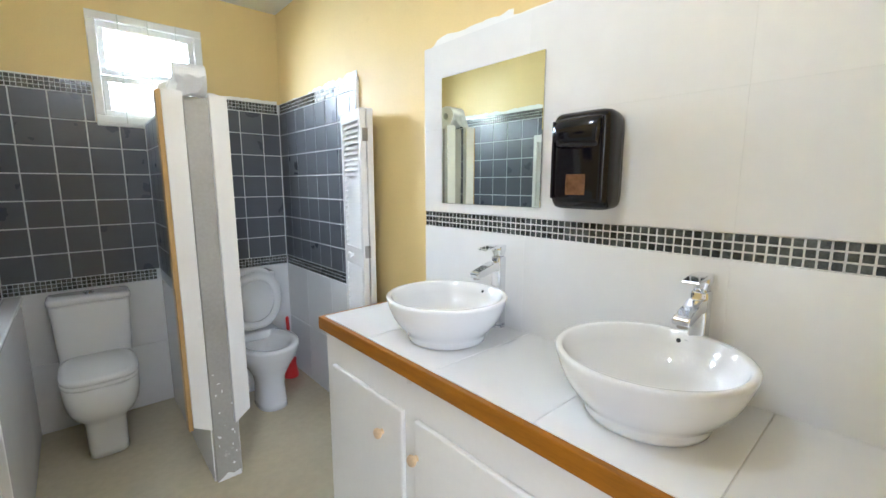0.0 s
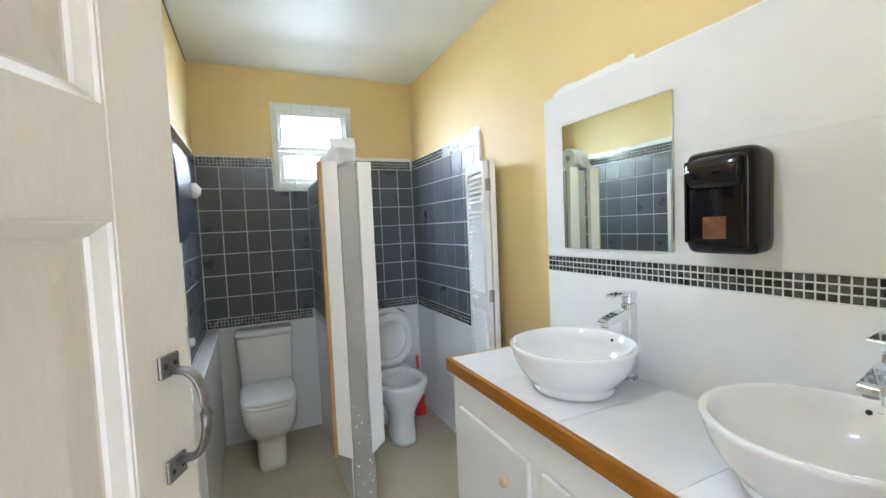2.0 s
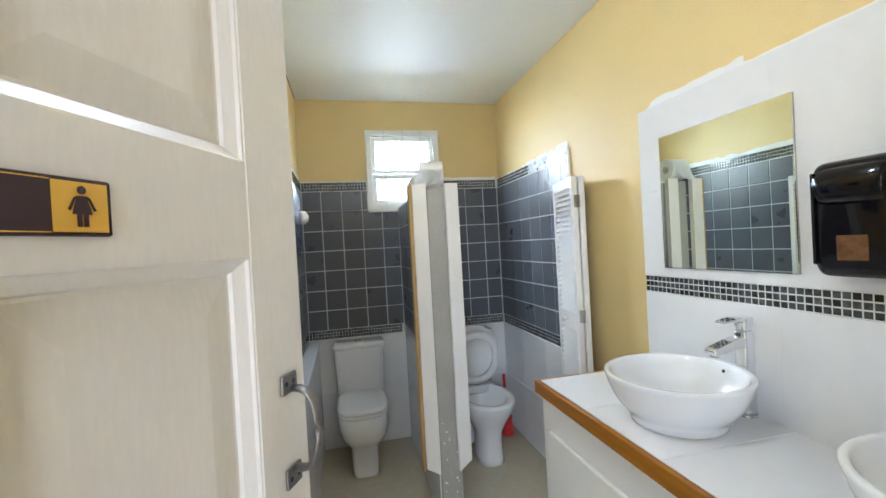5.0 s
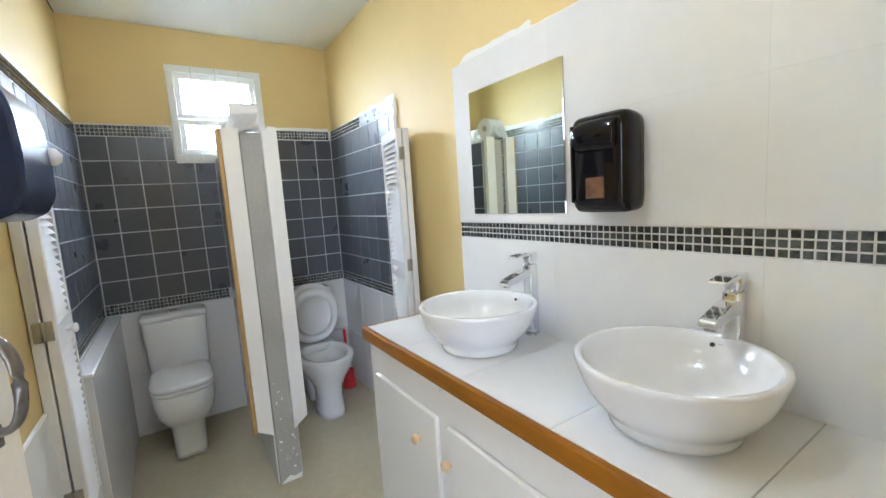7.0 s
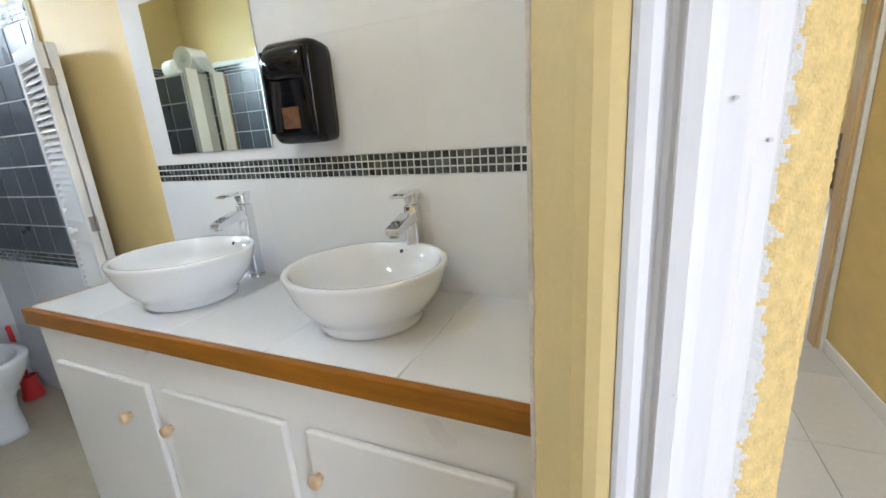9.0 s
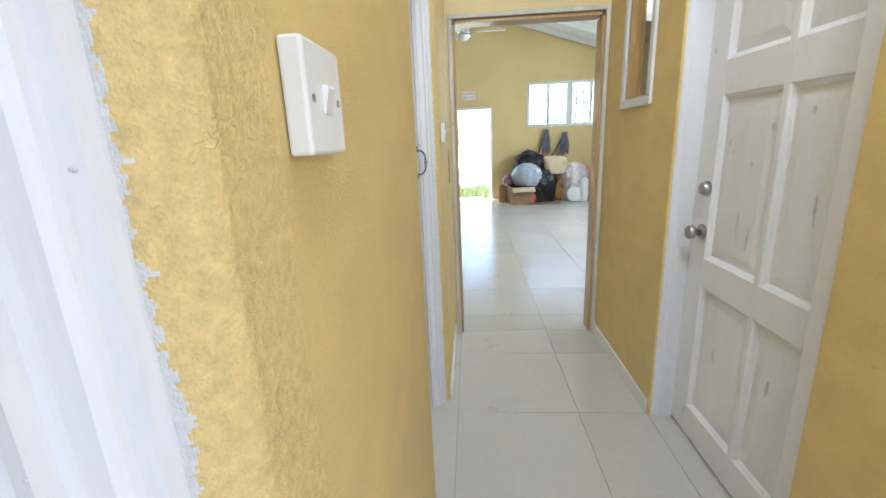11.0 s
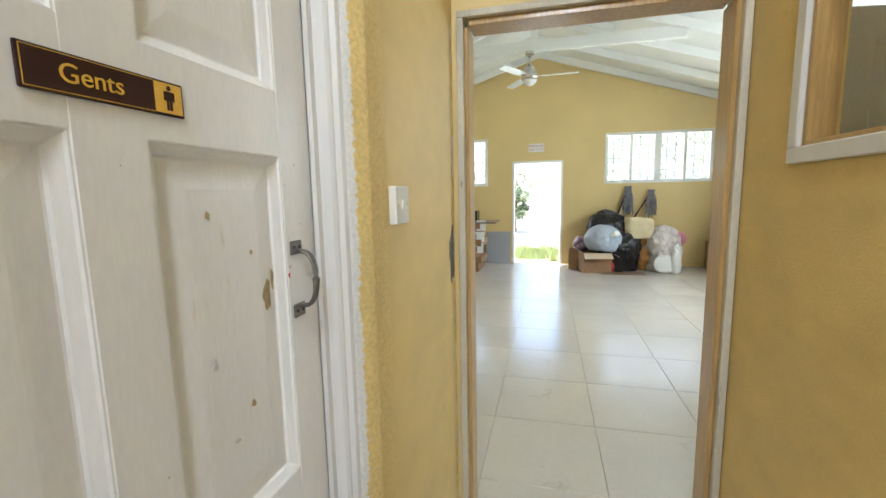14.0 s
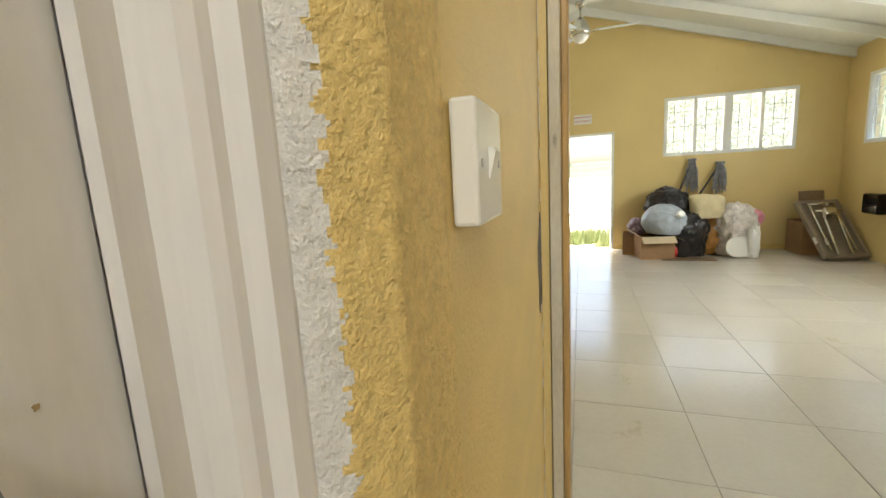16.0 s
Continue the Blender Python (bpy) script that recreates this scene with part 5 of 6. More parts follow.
part("glass", block(MX - 0.0075, MX - 0.0032, 1.5555, 2.0365, 1.3275, 1.8145, bevel=0.0015, seg=1), MIRROR, mir, "silvered mirror glass")

# soap dispenser
DX = VX - 0.0135
soap = thing("soap_dispenser", "glossy black wall soap dispenser with an amber window", "soap dispenser", pose(DX, 1.380, 1.334))
bm = bmesh.new()
rings = [(0, 0.086, 0.002, 0.262), (-0.02, 0.089, 0.0, 0.266), (-0.050, 0.090, -0.001, 0.269), (-0.072, 0.088, 0.002, 0.267), (-0.086, 0.080, 0.012, 0.258), (-0.094, 0.066, 0.028, 0.242)]
loops = []
for x, w, h0, h1 in rings:
    cz, hz = (h0 + h1) / 2, (h1 - h0) / 2
    loops.append([bm.verts.new((x, w * math.copysign(abs(math.cos(a)) ** (2 / 9), math.cos(a)), cz + hz * math.copysign(abs(math.sin(a)) ** (2 / 9), math.sin(a)))) for a in (2 * math.pi * (i + 0.5) / 48 for i in range(48))])
for p, q in zip(loops, loops[1:]):
    for i in range(48):
        bm.faces.new((p[i], p[(i + 1) % 48], q[(i + 1) % 48], q[i]))
bm.faces.new(loops[0])
bm.faces.new(loops[-1])
bmesh.ops.recalc_face_normals(bm, faces=bm.faces[:])
part("cover", bm, BLACK_PLASTIC, soap, smooth=True)
# curved push cover above a hollow, with a raised rib on each side
pad = bmesh.new()
loops = []
for x, z in ((-0.090, 0.252), (-0.104, 0.246), (-0.113, 0.232), (-0.117, 0.212), (-0.116, 0.194), (-0.108, 0.178), (-0.098, 0.168), (-0.090, 0.164)):
    loops.append([pad.verts.new((x + 0.010 * abs(y / 0.068) ** 3, y * (1.0 if z > 0.2 else 0.96), z)) for y in [-0.068 + 0.136 * k / 16 for k in range(17)]])
for p, q in zip(loops, loops[1:]):
    for k in range(16):
        pad.faces.new((p[k], p[k + 1], q[k + 1], q[k]))
for k in (0, -1):
    pad.faces.new([l[k] for l in loops])
bmesh.ops.recalc_face_normals(pad, faces=pad.faces[:])
part("push_cover", pad, BLACK_PLASTIC, soap, smooth=True)
for k in (-1, 1):
    part("cover_rib", block(-0.0985, -0.090, k * 0.074 - 0.004, k * 0.074 + 0.004, 0.030, 0.245, bevel=0.003, seg=2), BLACK_PLASTIC, soap)
part("soap_window", block(-0.0965, -0.091, -0.030, 0.030, 0.040, 0.098, bevel=0.003, seg=2), SMOKED, soap, "amber soap level window")

# towel dispenser on the west wall
tow = thing("towel_dispenser", "navy blue plastic paper towel dispenser with white paper", "towel dispenser", pose(BX0, 1.97, 1.415))
bm = prism(bmesh.new(), [(0.001, 0.0), (0.095, -0.004), (0.135, 0.014), (0.155, 0.055), (0.158, 0.14), (0.153, 0.225), (0.138, 0.275), (0.095, 0.302), (0.001, 0.31)], "y", -0.14, 0.14)
bmesh.ops.bevel(bm, geom=bm.edges[:], offset=0.010, segments=3, profile=0.5, affect="EDGES")
part("case", bm, NAVY, tow)
part("paper_tail", loft(bmesh.new(), [(0.160, 0.128, 0.134, 0.008, 0.014, 2), (0.164, 0.132, 0.144, 0.014, 0.024, 2), (0.164, 0.134, 0.162, 0.016, 0.028, 2), (0.160, 0.130, 0.176, 0.009, 0.014, 2)], 16), PAPER, tow, smooth=True)

# screw holes left in the yellow wall
for y, z in ((1.25, 1.86), (1.62, 1.90)):
    h = tagged(part("wall_plug", tube(bmesh.new(), [(BX0, y, z), (BX0 + 0.003, y, z)], 0.006, 10), GREY_PANEL), "grey wall plug in the yellow wall", "wall plug")


# ---- big room: windows, exit, fan, clutter ----
def bar_window(name, axis, at, a0, a1, z0, z1, out, label):
    """Four-light window with glazing bars; at: inner wall face, out: towards the outdoors."""
    w = thing(name, label, "window", kind="structure")
    def bl(u0, u1, d0, d1, q0, q1, bevel=0.0):
        p, q = sorted((at + out * d0, at + out * d1))
        return block(p, q, u0, u1, q0, q1, bevel=bevel, seg=1) if axis == "x" else block(u0, u1, p, q, q0, q1, bevel=bevel, seg=1)
    for u in ((a0, a1, z0, z0 + 0.05), (a0, a1, z1 - 0.05, z1), (a0, a0 + 0.05, z0 + 0.0505, z1 - 0.0505), (a1 - 0.05, a1, z0 + 0.0505, z1 - 0.0505)):
        part("window_frame", bl(u[0], u[1], -0.015, 0.07, u[2], u[3], 0.003), UPVC, w)
    n = 4
    for i in range(1, n):
        u = a0 + (a1 - a0) * i / n
        h = 0.055 if i == 2 else 0.022
        part("mullion", bl(u - h, u + h, -0.008, 0.065, z0 + 0.0505, z1 - 0.0505), UPVC, w)
    for i in range(n):
        u0, u1 = a0 + (a1 - a0) * i / n, a0 + (a1 - a0) * (i + 1) / n
        g = part("pane", bl(u0 + 0.01, u1 - 0.01, 0.030, 0.034, z0 + 0.03, z1 - 0.03), HAZE_GLASS, w)
        g.visible_shadow = False
        for k in (1, 2):
            u = u0 + (u1 - u0) * k / 3
            part("bar", bl(u - 0.005, u + 0.005, 0.010, 0.018, z0 + 0.05, z1 - 0.05), IRON, w, "burglar bar")
        for k in (1, 2, 3):
            z = z0 + (z1 - z0) * k / 4
            part("bar", bl(u0 + 0.02, u1 - 0.02, 0.0185, 0.026, z - 0.004, z + 0.004), IRON, w, "burglar bar")
    return w


bar_window("window_3", "x", EX, -2.73, -0.95, 1.53, 2.44, 1, "white four-light window with burglar bars")
bar_window("window_4", "x", EX, 1.23, 3.01, 1.53, 2.44, 1, "white four-light window with burglar bars")
bar_window("window_5", "y", SW, 9.09, 10.88, 1.53, 2.44, -1, "white four-light window with burglar bars")
# unseen, added round the opening that holds the big room's fill lamp
bar_window("window_6", "y", SW, 7.0, 8.8, 1.53, 2.44, -1, "white four-light window with burglar bars")

# washroom ceiling light
cl = thing("ceiling_light", "white round ceiling rose with a lamp holder", "ceiling light", pose(1.80, 1.50, BZ - 0.0005))
part("rose", loft(bmesh.new(), [(0, 0, 0, 0.05, 0.05, 2), (0, 0, -0.014, 0.046, 0.046, 2), (0, 0, -0.020, 0.028, 0.028, 2)], 24), SWITCH_WHITE, cl, smooth=True)
part("lamp_holder", loft(bmesh.new(), [(0, 0, -0.020, 0.02, 0.02, 2), (0, 0, -0.050, 0.022, 0.022, 2)], 20), SWITCH_WHITE, cl, smooth=True)

ef = thing("door_frame_exit", "white frame round the open emergency exit", "door frame", kind="structure")
for y0, y1 in ((-0.207, -0.165), (0.705, 0.747)):
    part("jamb", block(EX - 0.012, EX + 0.14, y0, y1, 0, 1.989, bevel=0.003, seg=1), UPVC, ef)
part("head", block(EX - 0.012, EX + 0.14, -0.1645, 0.7045, 1.948, 1.989, bevel=0.003, seg=1), UPVC, ef)

sign = thing("exit_sign", "small white emergency exit sign with red lettering", "sign", pose(EX - 0.001, 0.293, 2.236))
part("plate", block(-0.004, 0, -0.145, 0.145, -0.078, 0.078, bevel=0.002, seg=1), PRIMER, sign)
for text, z, size in (("EMERGENCY", 0.034, 0.050), ("EXIT ONLY", -0.034, 0.050)):
    writing("lettering", text, size, pose(-0.0048, 0, z, 90, 0, -90), RED_INK, sign)

gp = thing("grey_board", "flat grey board leaning against the yellow wall", "board", pose(EX - 0.10, 1.03, 0.0, 0, 7, 0))
part("panel", block(0, 0.02, -0.255, 0.235, 0.003, 0.635, bevel=0.002, seg=1), GREY_PANEL, gp)

# ceiling fan
fan = thing("ceiling_fan", "brushed nickel ceiling fan with pale blades and opal light", "ceiling fan", pose(9.076, 0.33, 2.93))
part("canopy", loft(bmesh.new(), [(0, 0, 0.35, 0.055, 0.055, 2), (0, 0, 0.32, 0.06, 0.06, 2), (0, 0, 0.295, 0.035, 0.035, 2)], 24), FAN_METAL, fan, smooth=True)
part("down_rod", tube(bmesh.new(), [(0, 0, 0.30), (0, 0, 0.16)], 0.013, 12), FAN_METAL, fan, smooth=True)
part("motor_housing", loft(bmesh.new(), [(0, 0, 0.18, 0.035, 0.035, 2), (0, 0, 0.14, 0.065, 0.065, 2), (0, 0, 0.05, 0.11, 0.11, 2), (0, 0, 0.0, 0.115, 0.115, 2), (0, 0, -0.02, 0.10, 0.10, 2)], 32), FAN_METAL, fan, smooth=True)
part("light_shade", loft(bmesh.new(), [(0, 0, -0.02, 0.095, 0.095, 2), (0, 0, -0.05, 0.085, 0.085, 2), (0, 0, -0.085, 0.05, 0.05, 2), (0, 0, -0.095, 0.01, 0.01, 2)], 32), FAN_SHADE, fan, "opal glass light shade", smooth=True)
for k in range(3):
    a = -90 + 120 * k
    bl = bmesh.new()
    prism(bl, [(0.16, -0.045), (0.30, -0.062), (0.62, -0.055), (0.64, -0.03), (0.64, 0.04), (0.60, 0.055), (0.30, 0.06), (0.16, 0.045)], "z", -0.004, 0.004)
    b = part("blade", bl, FAN_BLADE, fan, "pale blue-white blade")
    b.matrix_basis = pose(0, 0, 0.03, 0, 0, a) @ pose(0, 0, 0, 9, 0, 0)
    iron = part("blade_iron", block(0.09, 0.20, -0.018, 0.018, -0.004, 0.004), FAN_METAL, fan)
    iron.matrix_basis = pose(0, 0, 0.022, 0, 0, a)


def sack(name, m, r, material, label, category, seed, lump=0.16, knot=None, boxy=2.0, crease=0.06):
    """A soft creased bag: a squashed ball with folds, flat on its underside; knot: direction of a tied neck."""
    t = thing(name, label, category, m, "bags in the pile")
    bm = bmesh.new()
    bmesh.ops.create_icosphere(bm, subdivisions=5, radius=1.0)
    off = Vector((seed * 3.7, seed * 1.3, seed * 2.1))
    kd = Vector(knot).normalized() if knot else None
    if kd:
        ka = kd.cross(Vector((0, 0.3, 1))).normalized()
        kb = kd.cross(ka)
    for v in bm.verts:
        d = v.co.normalized()
        e = d / (abs(d.x) ** boxy + abs(d.y) ** boxy + abs(d.z) ** boxy) ** (1 / boxy)
        w = d * 2.2 + off
        w = w + 0.5 * Vector((noise.noise(w * 1.3), noise.noise(w * 1.3 + Vector((5, 1, 3))), noise.noise(w * 1.3 + Vector((2, 8, 4)))))
        fold = 0.0
        for f, g in ((1.0, 1.0), (2.1, 0.6), (4.3, 0.3)):
            fold += g * (1 - abs(noise.noise(w * f)) * 2.2) ** 3
        k = 1 + lump * noise.noise(d * 1.6 + off) + crease * fold
        if kd:
            c = d.dot(kd)
            if c > 0.2:
                q = math.atan2(d.dot(ka), d.dot(kb))
                near = (c - 0.2) / 0.8
                k += 0.045 * near * (1 - near * 0.4) * (math.sin(q * 9 + 2 * noise.noise(d * 3 + off)) + 0.5 * math.sin(q * 17))
        v.co = Vector((e.x * k * r[0], e.y * k * r[1], max(e.z * k, -0.72) * r[2] + 0.72 * r[2]))
    part("bag", bm, material, t, smooth=True)
    if kd:
        ob = part("tied_neck", loft(bmesh.new(), [(0, 0, -0.03, 0.05, 0.05, 2), (0, 0, 0.0, 0.028, 0.025, 2), (0, 0, 0.02, 0.022, 0.02, 2), (0.006, 0, 0.05, 0.055, 0.045, 2), (0.01, 0.005, 0.075, 0.065, 0.05, 2), (0.01, 0.005, 0.088, 0.03, 0.025, 2)], 16), PAPER, t, "white gathered knot", smooth=True)
        p = Vector((kd.x * r[0], kd.y * r[1], kd.z * r[2] + 0.72 * r[2]))
        ob.matrix_basis = Matrix.Translation(p) @ kd.to_track_quat("Z", "Y").to_matrix().to_4x4()
    return t


def carton(m, w, d, h, label, flaps=True, group="cartons"):
    c = thing("cardboard_box", label, "cardboard box", m, group)
    t = 0.006
    bm = bmesh.new()
    for a in ((-w / 2, w / 2, -d / 2, -d / 2 + t, 0, h), (-w / 2, w / 2, d / 2 - t, d / 2, 0, h), (-w / 2, -w / 2 + t, -d / 2 + t, d / 2 - t, 0, h), (w / 2 - t, w / 2, -d / 2 + t, d / 2 - t, 0, h), (-w / 2 + t, w / 2 - t, -d / 2 + t, d / 2 - t, 0, t)):
        box(bm, *a)
    part("carton_body", bm, CARDBOARD, c)
    if flaps:
        for k, (m2, l) in enumerate(((pose(0, -d / 2, h, 28, 0, 0), w), (pose(0, d / 2, h, -35, 0, 180), w), (pose(-w / 2, 0, h, 0, 0, -90) @ pose(0, 0, 0, 35, 0, 0), d))):
            f = part("flap", block(-l / 2 + 0.004, l / 2 - 0.004, -d * 0.30, 0, 0, 0.006), CARD_PALE, c, "pale inside of a folded-out flap")
            f.matrix_basis = m2
    return c


# pile by the exit
carton(pose(10.64, -0.74, 0.001, 0, 0, 8), 0.40, 0.47, 0.34, "open brown cardboard box on the tiled floor")
carton(pose(10.98, -0.50, 0.001, 0, 0, -6), 0.34, 0.34, 0.34, "brown cardboard box pushed against the wall", False)
sack("bin_bag", pose(10.86, -1.16, 0.001, 0, 0, 10), (0.30, 0.30, 0.42), BAG_BLACK, "full black plastic bin bag on the floor", "bin bag", 1, 0.24, None, 2.6, 0.10)
sack("bin_bag", pose(11.04, -0.98, 0.52, 0, 0, 0), (0.28, 0.32, 0.28), BAG_BLACK, "black plastic bin bag on top of the pile", "bin bag", 2, 0.2, None, 2.0, 0.10)
sack("blue_bag", pose(10.66, -0.86, 0.365, 4, 0, 0), (0.27, 0.305, 0.26), BAG_BLUE, "pale blue plastic bag tied at its neck", "plastic bag", 3, 0.06, (-0.80, -0.42, 0.42), 2.0, 0.03)
sack("patterned_bag", pose(10.84, -0.52, 0.345, 0, 0, 0), (0.15, 0.13, 0.14), PATTERNED, "crumpled purple patterned bag on a carton", "bag", 8, 0.2, None, 2.0, 0.12)
sack("cushion", pose(10.90, -1.47, 0.57, 0, 0, 20), (0.18, 0.235, 0.20), CREAM_CLOTH, "cream cloth bundle on the black bag", "cushion", 4, 0.08, None, 4.0, 0.04)
sack("cloth_bundle", pose(11.04, -1.62, 0.001), (0.20, 0.20, 0.42), ORANGE_CLOTH, "orange brown cloth bundle on the floor", "bundle", 5, 0.14, None, 3.0, 0.07)
sack("plastic_bag", pose(10.95, -1.88, 0.001), (0.28, 0.27, 0.42), BAG_CLEAR, "stuffed whitish plastic bag on the floor", "plastic bag", 6, 0.2, None, 2.4, 0.11)
sack("pink_bundle", pose(11.04, -2.08, 0.42), (0.15, 0.19, 0.15), PINK_PLASTIC, "pink plastic bundle on the bag", "bundle", 7, 0.1, None, 2.0, 0.05)
tub = thing("white_tub", "white plastic tub lying in front of the bag", "tub", pose(10.62, -1.86, 0.155, 0, -82, 0))
part("tub_body", loft(bmesh.new(), [(0, 0, -0.16, 0.12, 0.14, 2.3), (0, 0, 0.0, 0.145, 0.165, 2.3)], 28), SEAT_PLASTIC, tub, smooth=True)
part("tub_lid", loft(bmesh.new(), [(0, 0, 0.0005, 0.150, 0.172, 2.3), (0, 0, 0.016, 0.150, 0.172, 2.3), (0, 0, 0.018, 0.13, 0.15, 2.3), (0, 0, 0.012, 0.12, 0.14, 2.3)], 28), PAPER, tub)
sack("shopping_bag", pose(10.68, -2.03, 0.001), (0.12, 0.075, 0.26), PAPER, "crumpled white plastic shopping bag", "plastic bag", 11, 0.15, None, 3.0, 0.10)
redb = thing("red_bundle", "red cloth bundle beside the open carton", "bundle", pose(10.70, -1.02, 0.001))
part("cloth", loft(bmesh.new(), [(0, 0, 0, 0.12, 0.06, 3), (0, 0, 0.10, 0.14, 0.07, 3), (0, 0, 0.22, 0.10, 0.05, 2.5), (0, 0, 0.26, 0.04, 0.02, 2)], 20), RED_PLASTIC, redb, smooth=True)
mat_ = thing("floor_mat", "thin dark folded mat under the bags", "mat", pose(10.45, -1.1, 0.001))
part("sheet", block(-0.10, 0.12, -0.42, 0.28, 0, 0.012, bevel=0.003, seg=1), BROWN_WOOD, mat_)


def mop(y0, y1, z1, label):
    """A mop stood on its handle, the strings hanging down from its head."""
    t = thing("mop", label, "mop", group="mops against the wall")
    x = EX - 0.06
    part("mop_handle", tube(bmesh.new(), [(x - 0.25, y0, 0.02), (x, y1, z1)], 0.015, 8), BAG_BLACK, t)
    bm = bmesh.new()
    r = random.Random(int(-y1 * 100))
    for k in range(34):
        a, s = r.uniform(-0.085, 0.085), r.uniform(0.30, 0.50)
        tube(bm, [(x - 0.005 + r.uniform(-0.03, 0.02), y1 + a * 0.4, z1 + 0.02), (x - 0.02 + r.uniform(-0.03, 0.02), y1 + a, z1 - s * 0.4), (x - 0.02 + r.uniform(-0.04, 0.03), y1 + a * 1.15, z1 - s)], 0.009, 5)
    tagged(part("mop_head", bm, MOP_GREY, t), kind="stuff")
    part("mop_clamp", block(x - 0.03, x + 0.02, y1 - 0.06, y1 + 0.06, z1 - 0.005, z1 + 0.035, bevel=0.006, seg=1), MOP_GREY, t)
    return t


mop(-0.82, -1.36, 1.44, "grey string mop standing head up against the wall")
mop(-0.92, -1.75, 1.37, "grey string mop standing head up against the wall")

# folded table and boards in the corner
tu, tv = Vector((0.209, -0.978, 0)), Vector((0.654, 0.140, 0.743))
tn = tu.cross(tv).normalized()
tm = Matrix.Translation((10.377, -2.746, 0.012)) @ Matrix((tu, tv, tn)).transposed().to_4x4()
tb = thing("folded_table", "grey-brown folding table tipped up with its legs folded in", "table", tm)
TW, TL = 0.555, 0.96
part("tabletop", block(0, TW, 0, TL, 0, 0.016, bevel=0.003, seg=1), TABLE_GREY, tb)
for a in ((0, TW, 0, 0.05), (0, TW, TL - 0.05, TL), (0, 0.05, 0.0505, TL - 0.0505), (TW - 0.05, TW, 0.0505, TL - 0.0505)):
    part("rim", block(a[0], a[1], a[2], a[3], 0.0165, 0.075, bevel=0.004, seg=1), TABLE_GREY, tb)
for x, y0, y1, z1 in ((0.12, 0.12, 0.86, 0.10), (0.43, 0.12, 0.86, 0.10), (0.19, 0.06, 0.70, 0.16), (0.36, 0.06, 0.70, 0.16)):
    part("table_leg", tube(bmesh.new(), [(x, y0, 0.05), (x, y1, z1)], 0.019, 10), FAN_METAL, tb, "dull metal folded leg", smooth=True)
for y, z in ((0.70, 0.16), (0.86, 0.10)):
    part("crossbar", tube(bmesh.new(), [(0.10, y, z), (0.45, y, z)], 0.017, 10), FAN_METAL, tb, smooth=True)
part("bracket", block(0.20, 0.35, 0.62, 0.74, 0.10, 0.20, bevel=0.02, seg=2), FAN_METAL, tb, "dull metal bracket")
part("paper_label", block(-0.0012, 0, 0.24, 0.34, 0.020, 0.070), PAPER, tb, "white paper label")
bd = thing("wooden_board", "brown wooden board leaning in the corner", "board", pose(11.02, -2.92, 0.002, 0, 14, 0))
part("board_face", block(-0.02, 0.0, -0.15, 0.16, 0.0, 0.92, bevel=0.004, seg=1), BROWN_WOOD, bd)
carton(pose(11.05, -2.82, 0.001, 0, 0, 3), 0.45, 0.30, 0.48, "brown carton behind the tipped table", False)
meter = thing("black_box", "black box fixed on the yellow wall", "wall box", pose(10.40, SW + 0.001, 0.62))
part("case", block(-0.16, 0.16, 0, 0.11, 0, 0.26, bevel=0.01, seg=2), BLACK_PLASTIC, meter)
part("case_lid", block(-0.15, 0.15, 0.1105, 0.125, 0.01, 0.25, bevel=0.005, seg=1), BLACK_PLASTIC, meter)

# stack of flattened cartons left of the exit
r = random.Random(21)
z = 0.001
for k in range(9):
    h = r.uniform(0.07, 0.135)
    fb = thing("flat_carton", "brown flattened carton in a tall stack", "carton", pose(10.55 + r.uniform(-0.05, 0.05), 1.47 + r.uniform(-0.05, 0.05), z, 0, 0, r.uniform(-6, 6)), "stack of cartons")
    part("carton_body", block(-0.30, 0.30, -0.24, 0.24, 0, h - 0.004, bevel=0.004, seg=1), CARDBOARD, fb)
    part("tape", block(-0.301, -0.2995, -0.03, 0.03, 0.002, h - 0.006), PAPER, fb, "pale packing tape")
    z += h
lb = thing("thin_board", "thin dark board lying on the stack", "board", pose(10.55, 1.38, z))
part("board_face", block(-0.35, 0.35, -0.45, 0.30, 0, 0.018, bevel=0.002, seg=1), BROWN_WOOD, lb)
bk = thing("speaker_box", "black box standing on the stack of cartons", "box", pose(10.6, 1.50, z + 0.0185))
part("case", block(-0.15, 0.15, -0.20, 0.20, 0, 0.19, bevel=0.008, seg=2), BLACK_PLASTIC, bk)
for k in range(3):
    pp = thing("paper_sheet", "white paper sheet hanging off the stack", "paper", pose(10.27, 1.26 - 0.02 * k, 0.42 + 0.2 * k), "loose papers")
    part("sheet", block(-0.012, 0, -0.10, 0.06, -0.08, 0.10, bevel=0.002, seg=1), PAPER, pp)


